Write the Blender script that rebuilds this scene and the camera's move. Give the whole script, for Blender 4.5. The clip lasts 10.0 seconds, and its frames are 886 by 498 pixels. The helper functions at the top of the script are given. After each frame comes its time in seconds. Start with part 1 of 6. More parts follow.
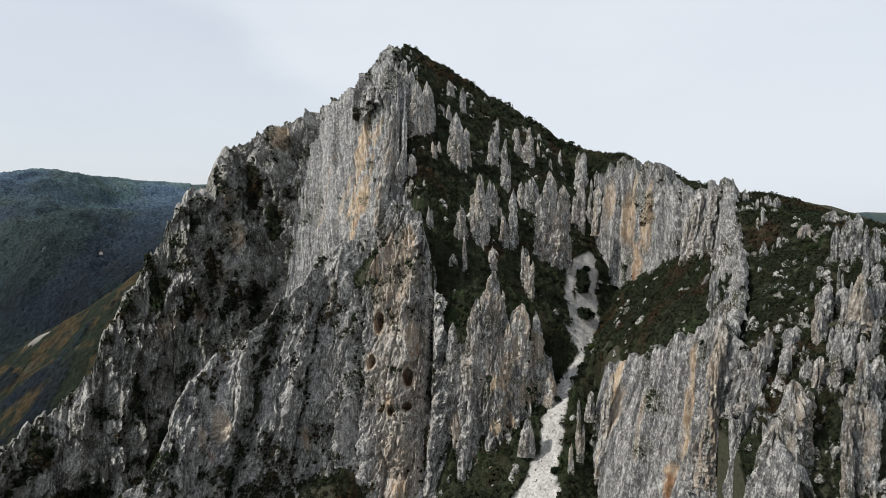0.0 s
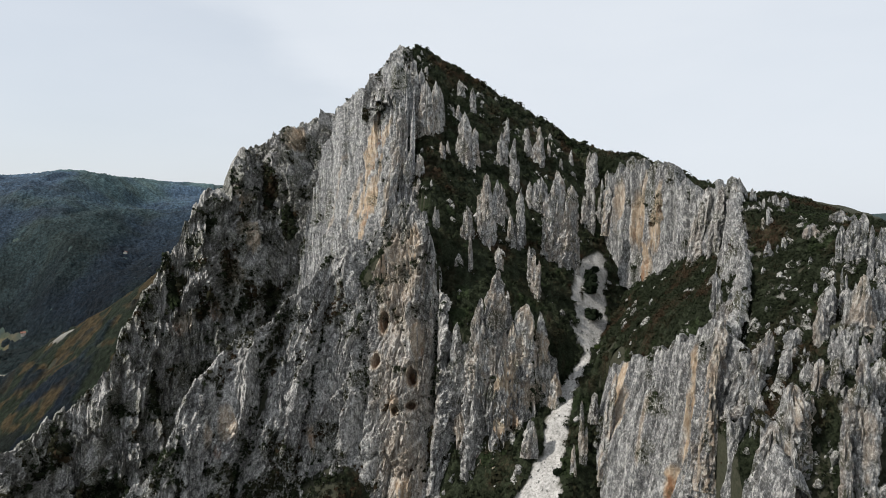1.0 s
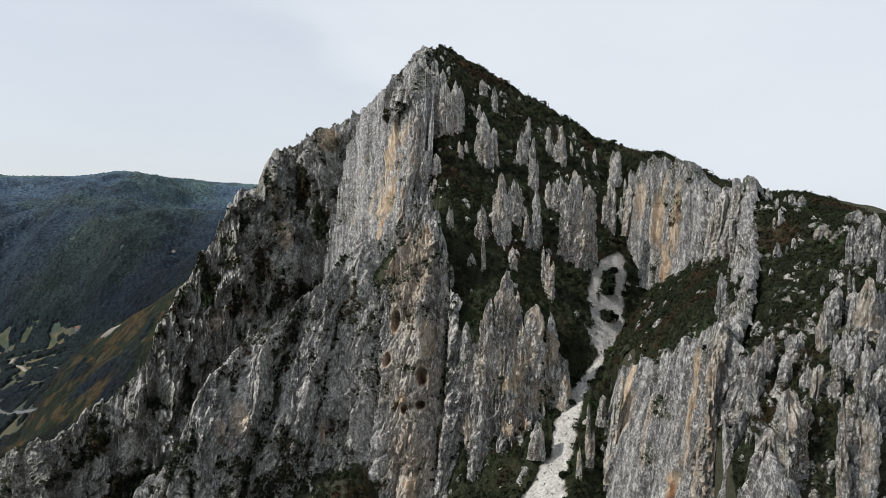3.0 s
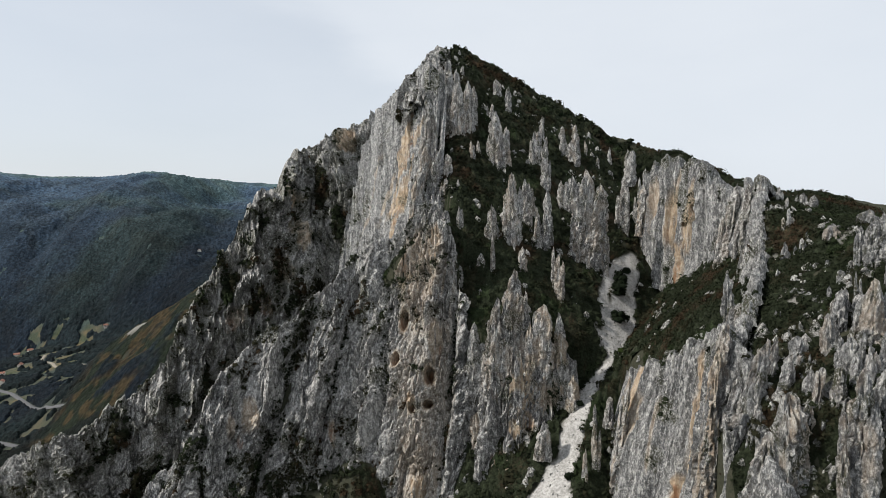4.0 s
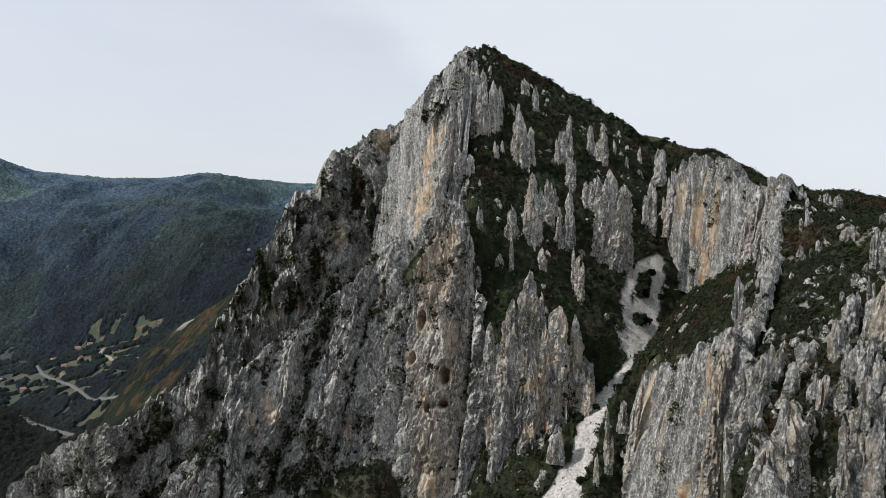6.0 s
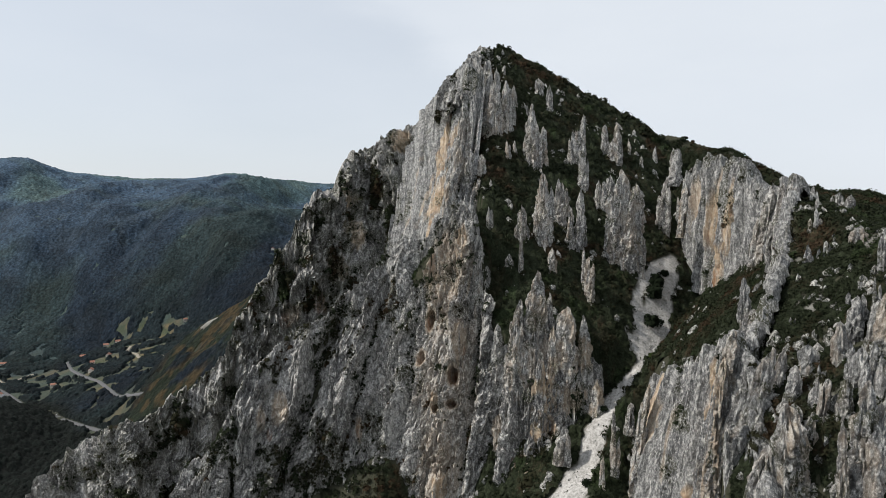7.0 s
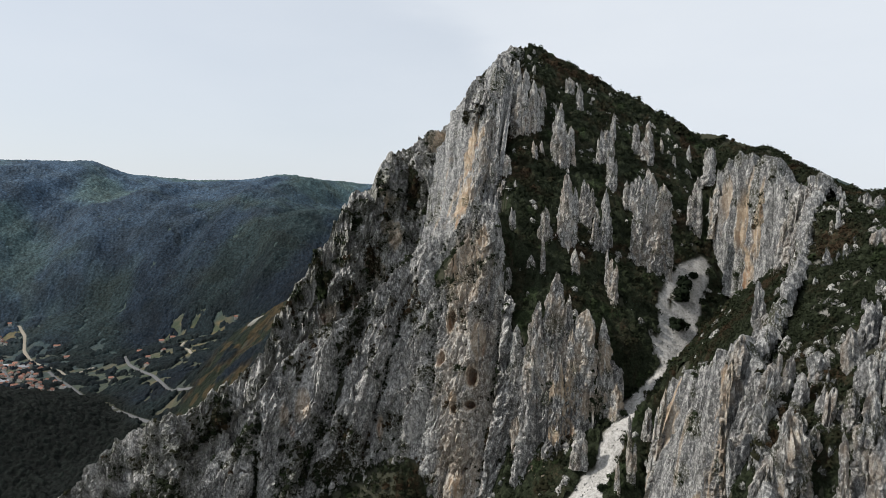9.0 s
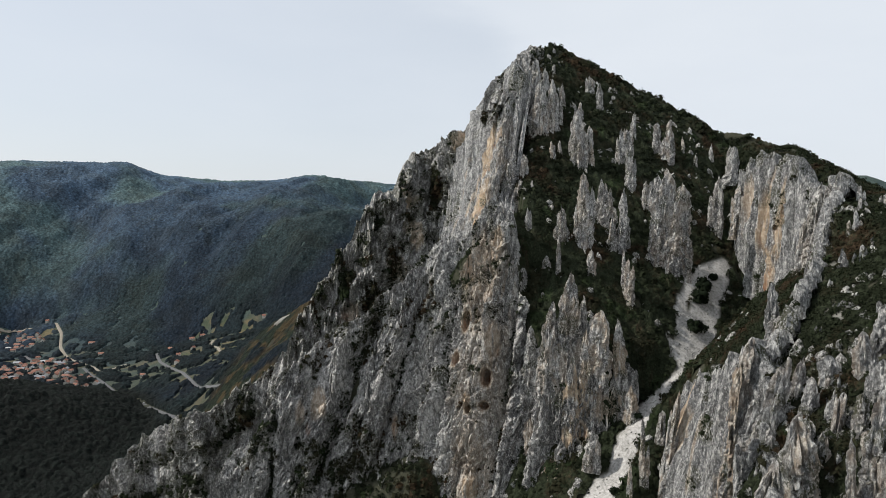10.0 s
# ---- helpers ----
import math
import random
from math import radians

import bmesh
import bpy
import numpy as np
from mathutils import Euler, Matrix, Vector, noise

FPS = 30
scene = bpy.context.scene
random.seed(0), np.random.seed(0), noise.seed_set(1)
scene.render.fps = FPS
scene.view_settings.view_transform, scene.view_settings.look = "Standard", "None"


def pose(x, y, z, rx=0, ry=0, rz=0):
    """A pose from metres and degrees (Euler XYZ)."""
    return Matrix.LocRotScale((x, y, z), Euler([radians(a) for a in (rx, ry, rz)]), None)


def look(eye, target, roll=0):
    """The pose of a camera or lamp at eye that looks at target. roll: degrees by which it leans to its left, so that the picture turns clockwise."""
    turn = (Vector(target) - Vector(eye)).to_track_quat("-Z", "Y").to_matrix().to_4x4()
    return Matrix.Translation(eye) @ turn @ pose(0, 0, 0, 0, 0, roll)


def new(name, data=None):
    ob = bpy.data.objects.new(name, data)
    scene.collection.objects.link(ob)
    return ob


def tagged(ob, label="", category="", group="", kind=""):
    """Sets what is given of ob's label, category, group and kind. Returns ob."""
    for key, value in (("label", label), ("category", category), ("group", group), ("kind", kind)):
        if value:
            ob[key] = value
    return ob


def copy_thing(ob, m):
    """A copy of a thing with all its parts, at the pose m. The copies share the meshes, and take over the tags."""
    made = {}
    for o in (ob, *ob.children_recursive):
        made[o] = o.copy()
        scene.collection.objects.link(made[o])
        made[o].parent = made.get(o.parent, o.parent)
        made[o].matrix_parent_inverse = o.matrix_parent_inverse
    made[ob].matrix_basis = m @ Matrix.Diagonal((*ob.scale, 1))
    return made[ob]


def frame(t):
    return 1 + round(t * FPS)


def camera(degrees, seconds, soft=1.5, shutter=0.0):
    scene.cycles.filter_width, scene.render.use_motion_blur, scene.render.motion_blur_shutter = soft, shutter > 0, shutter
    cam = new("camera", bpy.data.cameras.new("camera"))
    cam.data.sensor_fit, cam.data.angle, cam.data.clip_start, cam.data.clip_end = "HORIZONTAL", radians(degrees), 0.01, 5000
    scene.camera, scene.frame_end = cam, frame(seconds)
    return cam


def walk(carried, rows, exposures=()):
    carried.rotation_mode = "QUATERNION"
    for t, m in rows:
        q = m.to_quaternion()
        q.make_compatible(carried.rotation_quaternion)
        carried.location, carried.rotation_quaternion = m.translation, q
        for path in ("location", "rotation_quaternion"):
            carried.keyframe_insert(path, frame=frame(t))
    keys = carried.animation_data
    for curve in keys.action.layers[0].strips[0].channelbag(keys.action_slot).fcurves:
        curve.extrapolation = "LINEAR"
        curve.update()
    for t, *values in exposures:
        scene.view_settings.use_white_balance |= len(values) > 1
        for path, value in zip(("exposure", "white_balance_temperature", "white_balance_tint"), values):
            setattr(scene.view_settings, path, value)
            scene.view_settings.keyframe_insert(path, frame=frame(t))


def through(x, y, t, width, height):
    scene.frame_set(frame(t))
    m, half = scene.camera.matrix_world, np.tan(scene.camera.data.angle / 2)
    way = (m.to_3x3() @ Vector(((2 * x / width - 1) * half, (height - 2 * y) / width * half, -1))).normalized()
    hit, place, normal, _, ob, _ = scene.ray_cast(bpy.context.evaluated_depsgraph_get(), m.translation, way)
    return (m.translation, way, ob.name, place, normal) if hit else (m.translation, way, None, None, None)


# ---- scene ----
cam = camera(68.57, 10.0, soft=0.65)
# seconds, eye x, y, z, yaw to the left, pitch, roll
ROWS = [
    (0.0, 0.00, 0.00, 300.00, 0.00, -3.35, -0.05),
    (0.5, 5.35, 0.08, 299.82, 0.99, -3.33, -0.04),
    (1.0, 10.76, 0.20, 299.63, 1.98, -3.31, -0.03),
    (1.5, 16.19, 0.39, 299.46, 3.00, -3.30, -0.01),
    (2.0, 21.57, 0.68, 299.35, 4.00, -3.30, 0.01),
    (2.5, 26.89, 1.05, 299.28, 4.99, -3.29, 0.02),
    (4.0, 42.45, 2.28, 299.36, 8.28, -3.31, 0.01),
    (4.5, 47.52, 2.96, 299.37, 9.39, -3.30, 0.02),
    (5.0, 52.62, 3.72, 299.35, 10.50, -3.30, 0.02),
    (5.5, 57.69, 4.57, 299.37, 11.62, -3.30, 0.03),
    (7.0, 72.52, 7.60, 299.65, 14.94, -3.31, 0.05),
    (7.5, 77.29, 8.71, 299.74, 16.05, -3.30, 0.03),
    (8.0, 81.91, 9.85, 299.84, 17.16, -3.30, 0.02),
    (8.5, 86.35, 11.05, 299.94, 18.28, -3.29, 0.01),
    (9.0, 90.63, 12.33, 300.01, 19.42, -3.29, 0.01),
    (9.5, 94.75, 13.72, 300.07, 20.71, -3.28, 0.02),
    (10.0, 98.84, 15.18, 300.14, 21.95, -3.28, 0.01),
]
walk(cam, [(t, pose(x, y, z, 90 + pitch, 0, yaw) @ pose(0, 0, 0, 0, 0, roll)) for t, x, y, z, yaw, pitch, roll in ROWS])

# ---- world, sun, exposure ----
SUN_EL, SUN_AZ = 42.0, 254.0  # degrees; azimuth clockwise from +y
world = bpy.data.worlds.new("overcast_sky")
scene.world = world
world.use_nodes = True
wn, wl = world.node_tree.nodes, world.node_tree.links
wn.clear()
sky = wn.new("ShaderNodeTexSky")
sky.sky_type, sky.sun_disc = "NISHITA", False
sky.sun_elevation, sky.sun_rotation = radians(SUN_EL), radians(SUN_AZ)
sky.air_density, sky.dust_density = 1.0, 1.5
sky_dim = wn.new("ShaderNodeVectorMath")
sky_dim.operation = "SCALE"
sky_dim.inputs["Scale"].default_value = 0.11
wl.new(sky.outputs[0], sky_dim.inputs[0])
wco = wn.new("ShaderNodeTexCoord")
wmap = wn.new("ShaderNodeMapping")
wmap.inputs["Scale"].default_value = (1.0, 1.0, 3.0)
wl.new(wco.outputs["Generated"], wmap.inputs[0])
wnoise = wn.new("ShaderNodeTexNoise")
wnoise.inputs["Scale"].default_value, wnoise.inputs["Detail"].default_value = 2.2, 6.0
wnoise.inputs["Roughness"].default_value = 0.55
wl.new(wmap.outputs[0], wnoise.inputs["Vector"])
# a bank of thin cloud with a soft slanting edge, clearer sky beyond it
wside = wn.new("ShaderNodeVectorMath")
wside.operation = "DOT_PRODUCT"
wside.inputs[1].default_value = (0.531, -0.050, 0.846)
wl.new(wco.outputs["Generated"], wside.inputs[0])
wbank = wn.new("ShaderNodeMath")
wbank.operation = "MULTIPLY_ADD"
wl.new(wnoise.outputs["Fac"], wbank.inputs[0])
wbank.inputs[1].default_value = 0.16
wl.new(wside.outputs["Value"], wbank.inputs[2])
wedge = wn.new("ShaderNodeMapRange")
wedge.interpolation_type = "SMOOTHSTEP"
for key, v in (("From Min", 0.05), ("From Max", 0.13), ("To Min", 0.0), ("To Max", 0.15)):
    wedge.inputs[key].default_value = v
wl.new(wbank.outputs[0], wedge.inputs["Value"])
wthin = wn.new("ShaderNodeMapRange")
for key, v in (("From Min", 0.3), ("From Max", 0.7), ("To Min", 0.73), ("To Max", 0.83)):
    wthin.inputs[key].default_value = v
wl.new(wnoise.outputs["Fac"], wthin.inputs["Value"])
wramp = wn.new("ShaderNodeMath")
wramp.operation = "ADD"
wl.new(wedge.outputs[0], wramp.inputs[0])
wl.new(wthin.outputs[0], wramp.inputs[1])
wmix = wn.new("ShaderNodeMix")
wmix.data_type = "RGBA"
wl.new(wramp.outputs[0], wmix.inputs["Factor"])
wl.new(sky_dim.outputs[0], wmix.inputs["A"])
wmix.inputs["B"].default_value = (0.78, 0.83, 0.895, 1)  # thin white cloud
wbg = wn.new("ShaderNodeBackground")
wbg.inputs["Strength"].default_value = 1.0
wl.new(wmix.outputs["Result"], wbg.inputs["Color"])
wout = wn.new("ShaderNodeOutputWorld")
wl.new(wbg.outputs[0], wout.inputs["Surface"])

sun = new("sun", bpy.data.lights.new("sun", "SUN"))
sun.data.energy, sun.data.angle, sun.data.color = 4.2, radians(2.5), (1.0, 0.955, 0.89)
sun.matrix_world = look((0, 0, 900), (-math.sin(radians(SUN_AZ)) * 100, -math.cos(radians(SUN_AZ)) * 100, 900 - 100 * math.tan(radians(SUN_EL))))

# ---- noise on arrays ----
rng = np.random.default_rng(7)


def hashed(i, j, k, seed):
    n = i.astype(np.int64) * 374761393 + j.astype(np.int64) * 668265263 + k.astype(np.int64) * 1440662683 + seed * 974634541
    n = (n & 0xFFFFFFFF).astype(np.uint64)
    n = ((n ^ (n >> np.uint64(13))) * np.uint64(1274126177)) & np.uint64(0xFFFFFFFF)
    n = ((n ^ (n >> np.uint64(15))) * np.uint64(2246822519)) & np.uint64(0xFFFFFFFF)
    return (n ^ (n >> np.uint64(16))).astype(np.float64) / 4294967295.0


def value_noise(x, y, z, seed=0):
    """Smooth noise between -1 and 1."""
    x, y, z = np.broadcast_arrays(np.asarray(x, float), np.asarray(y, float), np.asarray(z, float))
    i, j, k = np.floor(x), np.floor(y), np.floor(z)
    u, v, w = x - i, y - j, z - k
    u, v, w = (s * s * s * (s * (6 * s - 15) + 10) for s in (u, v, w))
    out = 0
    for a in (0, 1):
        for b in (0, 1):
            for c in (0, 1):
                out = out + (u if a else 1 - u) * (v if b else 1 - v) * (w if c else 1 - w) * hashed(i + a, j + b, k + c, seed)
    return 2 * out - 1


def fbm(x, y, z=0.0, octaves=4, seed=0, gain=0.5):
    total, amp, norm = 0, 1.0, 0
    for o in range(octaves):
        total = total + amp * value_noise(np.asarray(x) * 2**o, np.asarray(y) * 2**o, np.asarray(z) * 2**o, seed + 31 * o)
        norm += amp
        amp *= gain
    return total / norm


def ridged(u, v, w=0.0, octaves=3, seed=0, gain=0.5):
    """Noise with sharp crests, 0 to about 1; the finer crests gather on the coarse ones."""
    total, amp, norm, keep = 0, 1.0, 0, 1.0
    for o in range(octaves):
        q = np.clip(1 - 1.9 * np.abs(value_noise(np.asarray(u) * 2.1**o, np.asarray(v) * 2.1**o, np.asarray(w) * 2.1**o + 1.7 * o, seed + 17 * o)), 0, 1) ** 1.5
        total = total + amp * q * keep
        keep = np.clip(0.25 + q, 0, 1)
        norm += amp
        amp *= gain
    return total / norm


def cells(u, v, seed=0):
    """Cell noise: distance to the nearest and the second point, the nearest cell's own random number, and a plane tilted at random over the cell."""
    i, j = np.floor(u), np.floor(v)
    f1, f2, who, du, dv, ci, cj = (np.full(u.shape, q) for q in (9.0, 9.0, 0.0, 0.0, 0.0, 0.0, 0.0))
    zero = np.zeros(u.shape)
    for a in (-1, 0, 1):
        for b in (-1, 0, 1):
            px = i + a + 0.5 + 0.9 * (hashed(i + a, j + b, zero, seed) - 0.5)
            py = j + b + 0.5 + 0.9 * (hashed(i + a, j + b, zero + 1, seed) - 0.5)
            d = np.hypot(u - px, v - py)
            near = d < f1
            f2 = np.where(near, f1, np.minimum(f2, d))
            du, dv = np.where(near, u - px, du), np.where(near, v - py, dv)
            ci, cj = np.where(near, i + a, ci), np.where(near, j + b, cj)
            f1 = np.where(near, d, f1)
    who = hashed(ci, cj, zero + 2, seed)
    facet = (hashed(ci, cj, zero + 3, seed) - 0.5) * 2.4 * du + (hashed(ci, cj, zero + 4, seed) - 0.12) * 1.3 * dv
    return f1, f2, who, facet


def step01(a, b, x):
    s = np.clip((x - a) / (b - a), 0, 1)
    return s * s * (3 - 2 * s)


# ---- meshes from arrays ----
def mesh_of(name, verts, quads, material, paint=None, smooth=False):
    me = bpy.data.meshes.new(name)
    verts, quads = np.asarray(verts, np.float32).reshape(-1, 3), np.asarray(quads, np.int32)
    sides = quads.shape[-1]
    quads = quads.reshape(-1, sides)
    me.vertices.add(len(verts))
    me.vertices.foreach_set("co", verts.ravel())
    me.loops.add(quads.size)
    me.loops.foreach_set("vertex_index", quads.ravel())
    me.polygons.add(len(quads))
    me.polygons.foreach_set("loop_start", np.arange(0, quads.size, sides, dtype=np.int32))
    me.polygons.foreach_set("loop_total", np.full(len(quads), sides, np.int32))
    me.polygons.foreach_set("use_smooth", np.full(len(quads), smooth))
    if paint is not None:
        layer = me.attributes.new("mask", "FLOAT_COLOR", "POINT")
        rgba = np.ones((len(verts), 4), np.float32)
        rgba[:, : paint.shape[-1]] = paint.reshape(len(verts), -1)
        layer.data.foreach_set("color", rgba.ravel())
    me.update(calc_edges=True)
    me.materials.append(material)
    return me


def grid_quads(n, m, wrap=False):
    i, j = np.meshgrid(np.arange(n - 1), np.arange(m if wrap else m - 1), indexing="ij")
    k = (j + 1) % m
    return np.stack([i * m + j, i * m + k, (i + 1) * m + k, (i + 1) * m + j], -1).reshape(-1, 4)


def thing(name, label, category, group="", kind="", at=None):
    ob = new(name)
    if at is not None:
        ob.location = at
    return tagged(ob, label, category, group, kind)


def part_mesh(name, me, parent, label=""):
    ob = new(name, me)
    ob.parent = parent
    return tagged(ob, label)


# ---- materials ----
def nodes_of(name):
    mat = bpy.data.materials.new(name)
    mat.use_nodes = True
    nt = mat.node_tree
    return mat, nt.nodes, nt.links, nt.nodes["Principled BSDF"]


def tex_noise(n, l, vec, scale, detail=5.0, rough=0.6, stretch=(1, 1, 1)):
    mp = n.new("ShaderNodeMapping")
    mp.inputs["Scale"].default_value = stretch
    l.new(vec, mp.inputs[0])
    t = n.new("ShaderNodeTexNoise")
    t.inputs["Scale"].default_value, t.inputs["Detail"].default_value, t.inputs["Roughness"].default_value = scale, detail, rough
    l.new(mp.outputs[0], t.inputs["Vector"])
    return t.outputs["Fac"]


def span(n, l, value, lo, hi, a=0.0, b=1.0):
    r = n.new("ShaderNodeMapRange")
    for key, v in (("From Min", lo), ("From Max", hi), ("To Min", a), ("To Max", b)):
        r.inputs[key].default_value = v
    l.new(value, r.inputs["Value"])
    return r.outputs[0]


def blend(n, l, fac, a, b, how="MIX"):
    m = n.new("ShaderNodeMix")
    m.data_type, m.blend_type = "RGBA", how
    for key, v in (("Factor", fac), ("A", a), ("B", b)):
        if isinstance(v, (tuple, float)):
            m.inputs[key].default_value = (*v, 1) if isinstance(v, tuple) else v
        else:
            l.new(v, m.inputs[key])
    return m.outputs["Result"]


def times(n, l, a, b):
    m = n.new("ShaderNodeMath")
    m.operation = "MULTIPLY"
    l.new(a, m.inputs[0])
    if isinstance(b, float):
        m.inputs[1].default_value = b
    else:
        l.new(b, m.inputs[1])
    return m.outputs[0]


def masks(n, l):
    at = n.new("ShaderNodeAttribute")
    at.attribute_name = "mask"
    sep = n.new("ShaderNodeSeparateColor")
    l.new(at.outputs["Color"], sep.inputs[0])
    return sep.outputs


def bumped(n, l, bsdf, height, strength, distance):
    b = n.new("ShaderNodeBump")
    b.inputs["Strength"].default_value, b.inputs["Distance"].default_value = strength, distance
    l.new(height, b.inputs["Height"])
    l.new(b.outputs[0], bsdf.inputs["Normal"])


def rock_material(name="limestone", clean=0.0, tone=1.0):
    """Grey karst limestone: weathered grey with pale broken faces and dark lichen, tan and rust stains where the mask says. clean: 0 rugged, 1 smooth slabs."""
    mat, n, l, bsdf = nodes_of(name)
    geo = n.new("ShaderNodeNewGeometry")
    pos = geo.outputs["Position"]
    broad = tex_noise(n, l, pos, 0.05, 5.0, 0.6, (1, 1, 0.55))
    streak = tex_noise(n, l, pos, 0.42, 6.0, 0.68, (1, 1, 0.09))
    grain = tex_noise(n, l, pos, 0.5, 8.0, 0.74, (1, 1, 0.55 - 0.3 * clean))
    speck = tex_noise(n, l, pos, 1.5, 6.0, 0.75, (1, 1, 0.7 - 0.3 * clean))
    dark, pale = (0.175, 0.172, 0.168), (0.400, 0.390, 0.370)
    if clean:
        dark, pale = (0.185, 0.187, 0.190), (0.325, 0.325, 0.318)
    dark, pale = tuple(c * tone for c in dark), tuple(c * tone for c in pale)
    col = blend(n, l, span(n, l, broad, 0.42, 0.58), dark, pale)
    col = blend(n, l, span(n, l, streak, 0.47, 0.62, 0.0, 0.62 - 0.2 * clean), col, (0.085, 0.084, 0.084))
    col = blend(n, l, span(n, l, grain, 0.515, 0.60, 0.0, 0.85 - 0.35 * clean), col, (0.66, 0.645, 0.61))
    col = blend(n, l, span(n, l, grain, 0.475, 0.40, 0.0, 0.85 - 0.35 * clean), col, (0.085, 0.083, 0.080))
    col = blend(n, l, span(n, l, speck, 0.54, 0.60, 0.0, 0.75 - 0.3 * clean), col, (0.072, 0.072, 0.062))
    col = blend(n, l, span(n, l, speck, 0.46, 0.40, 0.0, 0.7 - 0.55 * clean), col, (0.72, 0.705, 0.67))
    m = masks(n, l)
    veins = tex_noise(n, l, pos, 0.30, 5.0, 0.62, (1, 1, 0.13))
    stain = times(n, l, m["Red"], span(n, l, veins, 0.27, 0.48))
    tan = blend(n, l, span(n, l, grain, 0.38, 0.62), (0.40, 0.285, 0.185), (0.60, 0.50, 0.375))
    col = blend(n, l, stain, col, tan)
    rust = times(n, l, m["Green"], span(n, l, veins, 0.40, 0.58))
    col = blend(n, l, rust, col, (0.27, 0.135, 0.07))
    moss_shade = times(n, l, m["Blue"], span(n, l, speck, 0.42, 0.56))
    col = blend(n, l, moss_shade, col, (0.060, 0.062, 0.036))
    l.new(col, bsdf.inputs["Base Color"])
    bsdf.inputs["Roughness"].default_value = 0.92
    bsdf.inputs["Specular IOR Level"].default_value = 0.2
    both = n.new("ShaderNodeMath")
    both.operation = "MULTIPLY_ADD"
    l.new(speck, both.inputs[0])
    both.inputs[1].default_value = 0.30
    l.new(grain, both.inputs[2])
    bumped(n, l, bsdf, both.outputs[0], 1.0, 1.9 - 0.5 * clean)
    return mat


def leaf_material(name, through):
    mat, n, l, bsdf = nodes_of(name)
    at = n.new("ShaderNodeAttribute")
    at.attribute_name = "mask"
    geo = n.new("ShaderNodeNewGeometry")
    vary = span(n, l, geo.outputs["Random Per Island"], 0.0, 1.0, 0.88, 1.14)
    v = n.new("ShaderNodeVectorMath")
    v.operation = "SCALE"
    l.new(at.outputs["Color"], v.inputs[0])
    l.new(vary, v.inputs["Scale"])
    l.new(v.outputs[0], bsdf.inputs["Base Color"])
    bsdf.inputs["Roughness"].default_value = 0.9
    bsdf.inputs["Specular IOR Level"].default_value = 0.06
    thin = n.new("ShaderNodeBsdfTranslucent")  # leaves let some light through
    l.new(v.outputs[0], thin.inputs["Color"])
    both = n.new("ShaderNodeMixShader")
    both.inputs[0].default_value = through
    l.new(bsdf.outputs[0], both.inputs[1])
    l.new(thin.outputs[0], both.inputs[2])
    l.new(both.outputs[0], n["Material Output"].inputs["Surface"])
    return mat


def canopy_material(name, crown, relief):
    """Close-grown foliage: the colour of each stand and its rounded heads, with shade painted into the gaps between
    them. crown: heads to the metre.
    """
    mat, n, l, bsdf = nodes_of(name)
    at = n.new("ShaderNodeAttribute")
    at.attribute_name = "mask"
    geo = n.new("ShaderNodeNewGeometry")
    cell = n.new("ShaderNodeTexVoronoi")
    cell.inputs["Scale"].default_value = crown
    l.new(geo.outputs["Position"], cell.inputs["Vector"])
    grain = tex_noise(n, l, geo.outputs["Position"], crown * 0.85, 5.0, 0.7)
    # painted shade: the colour darkens from each head out to the gaps
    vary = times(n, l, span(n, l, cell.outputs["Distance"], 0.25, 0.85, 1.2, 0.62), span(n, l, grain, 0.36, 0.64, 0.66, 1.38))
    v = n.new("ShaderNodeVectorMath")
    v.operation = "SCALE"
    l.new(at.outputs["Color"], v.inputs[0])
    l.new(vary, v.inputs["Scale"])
    l.new(v.outputs[0], bsdf.inputs["Base Color"])
    bsdf.inputs["Roughness"].default_value = 0.95
    bsdf.inputs["Specular IOR Level"].default_value = 0.1
    bumped(n, l, bsdf, vary, 0.9, relief)
    return mat


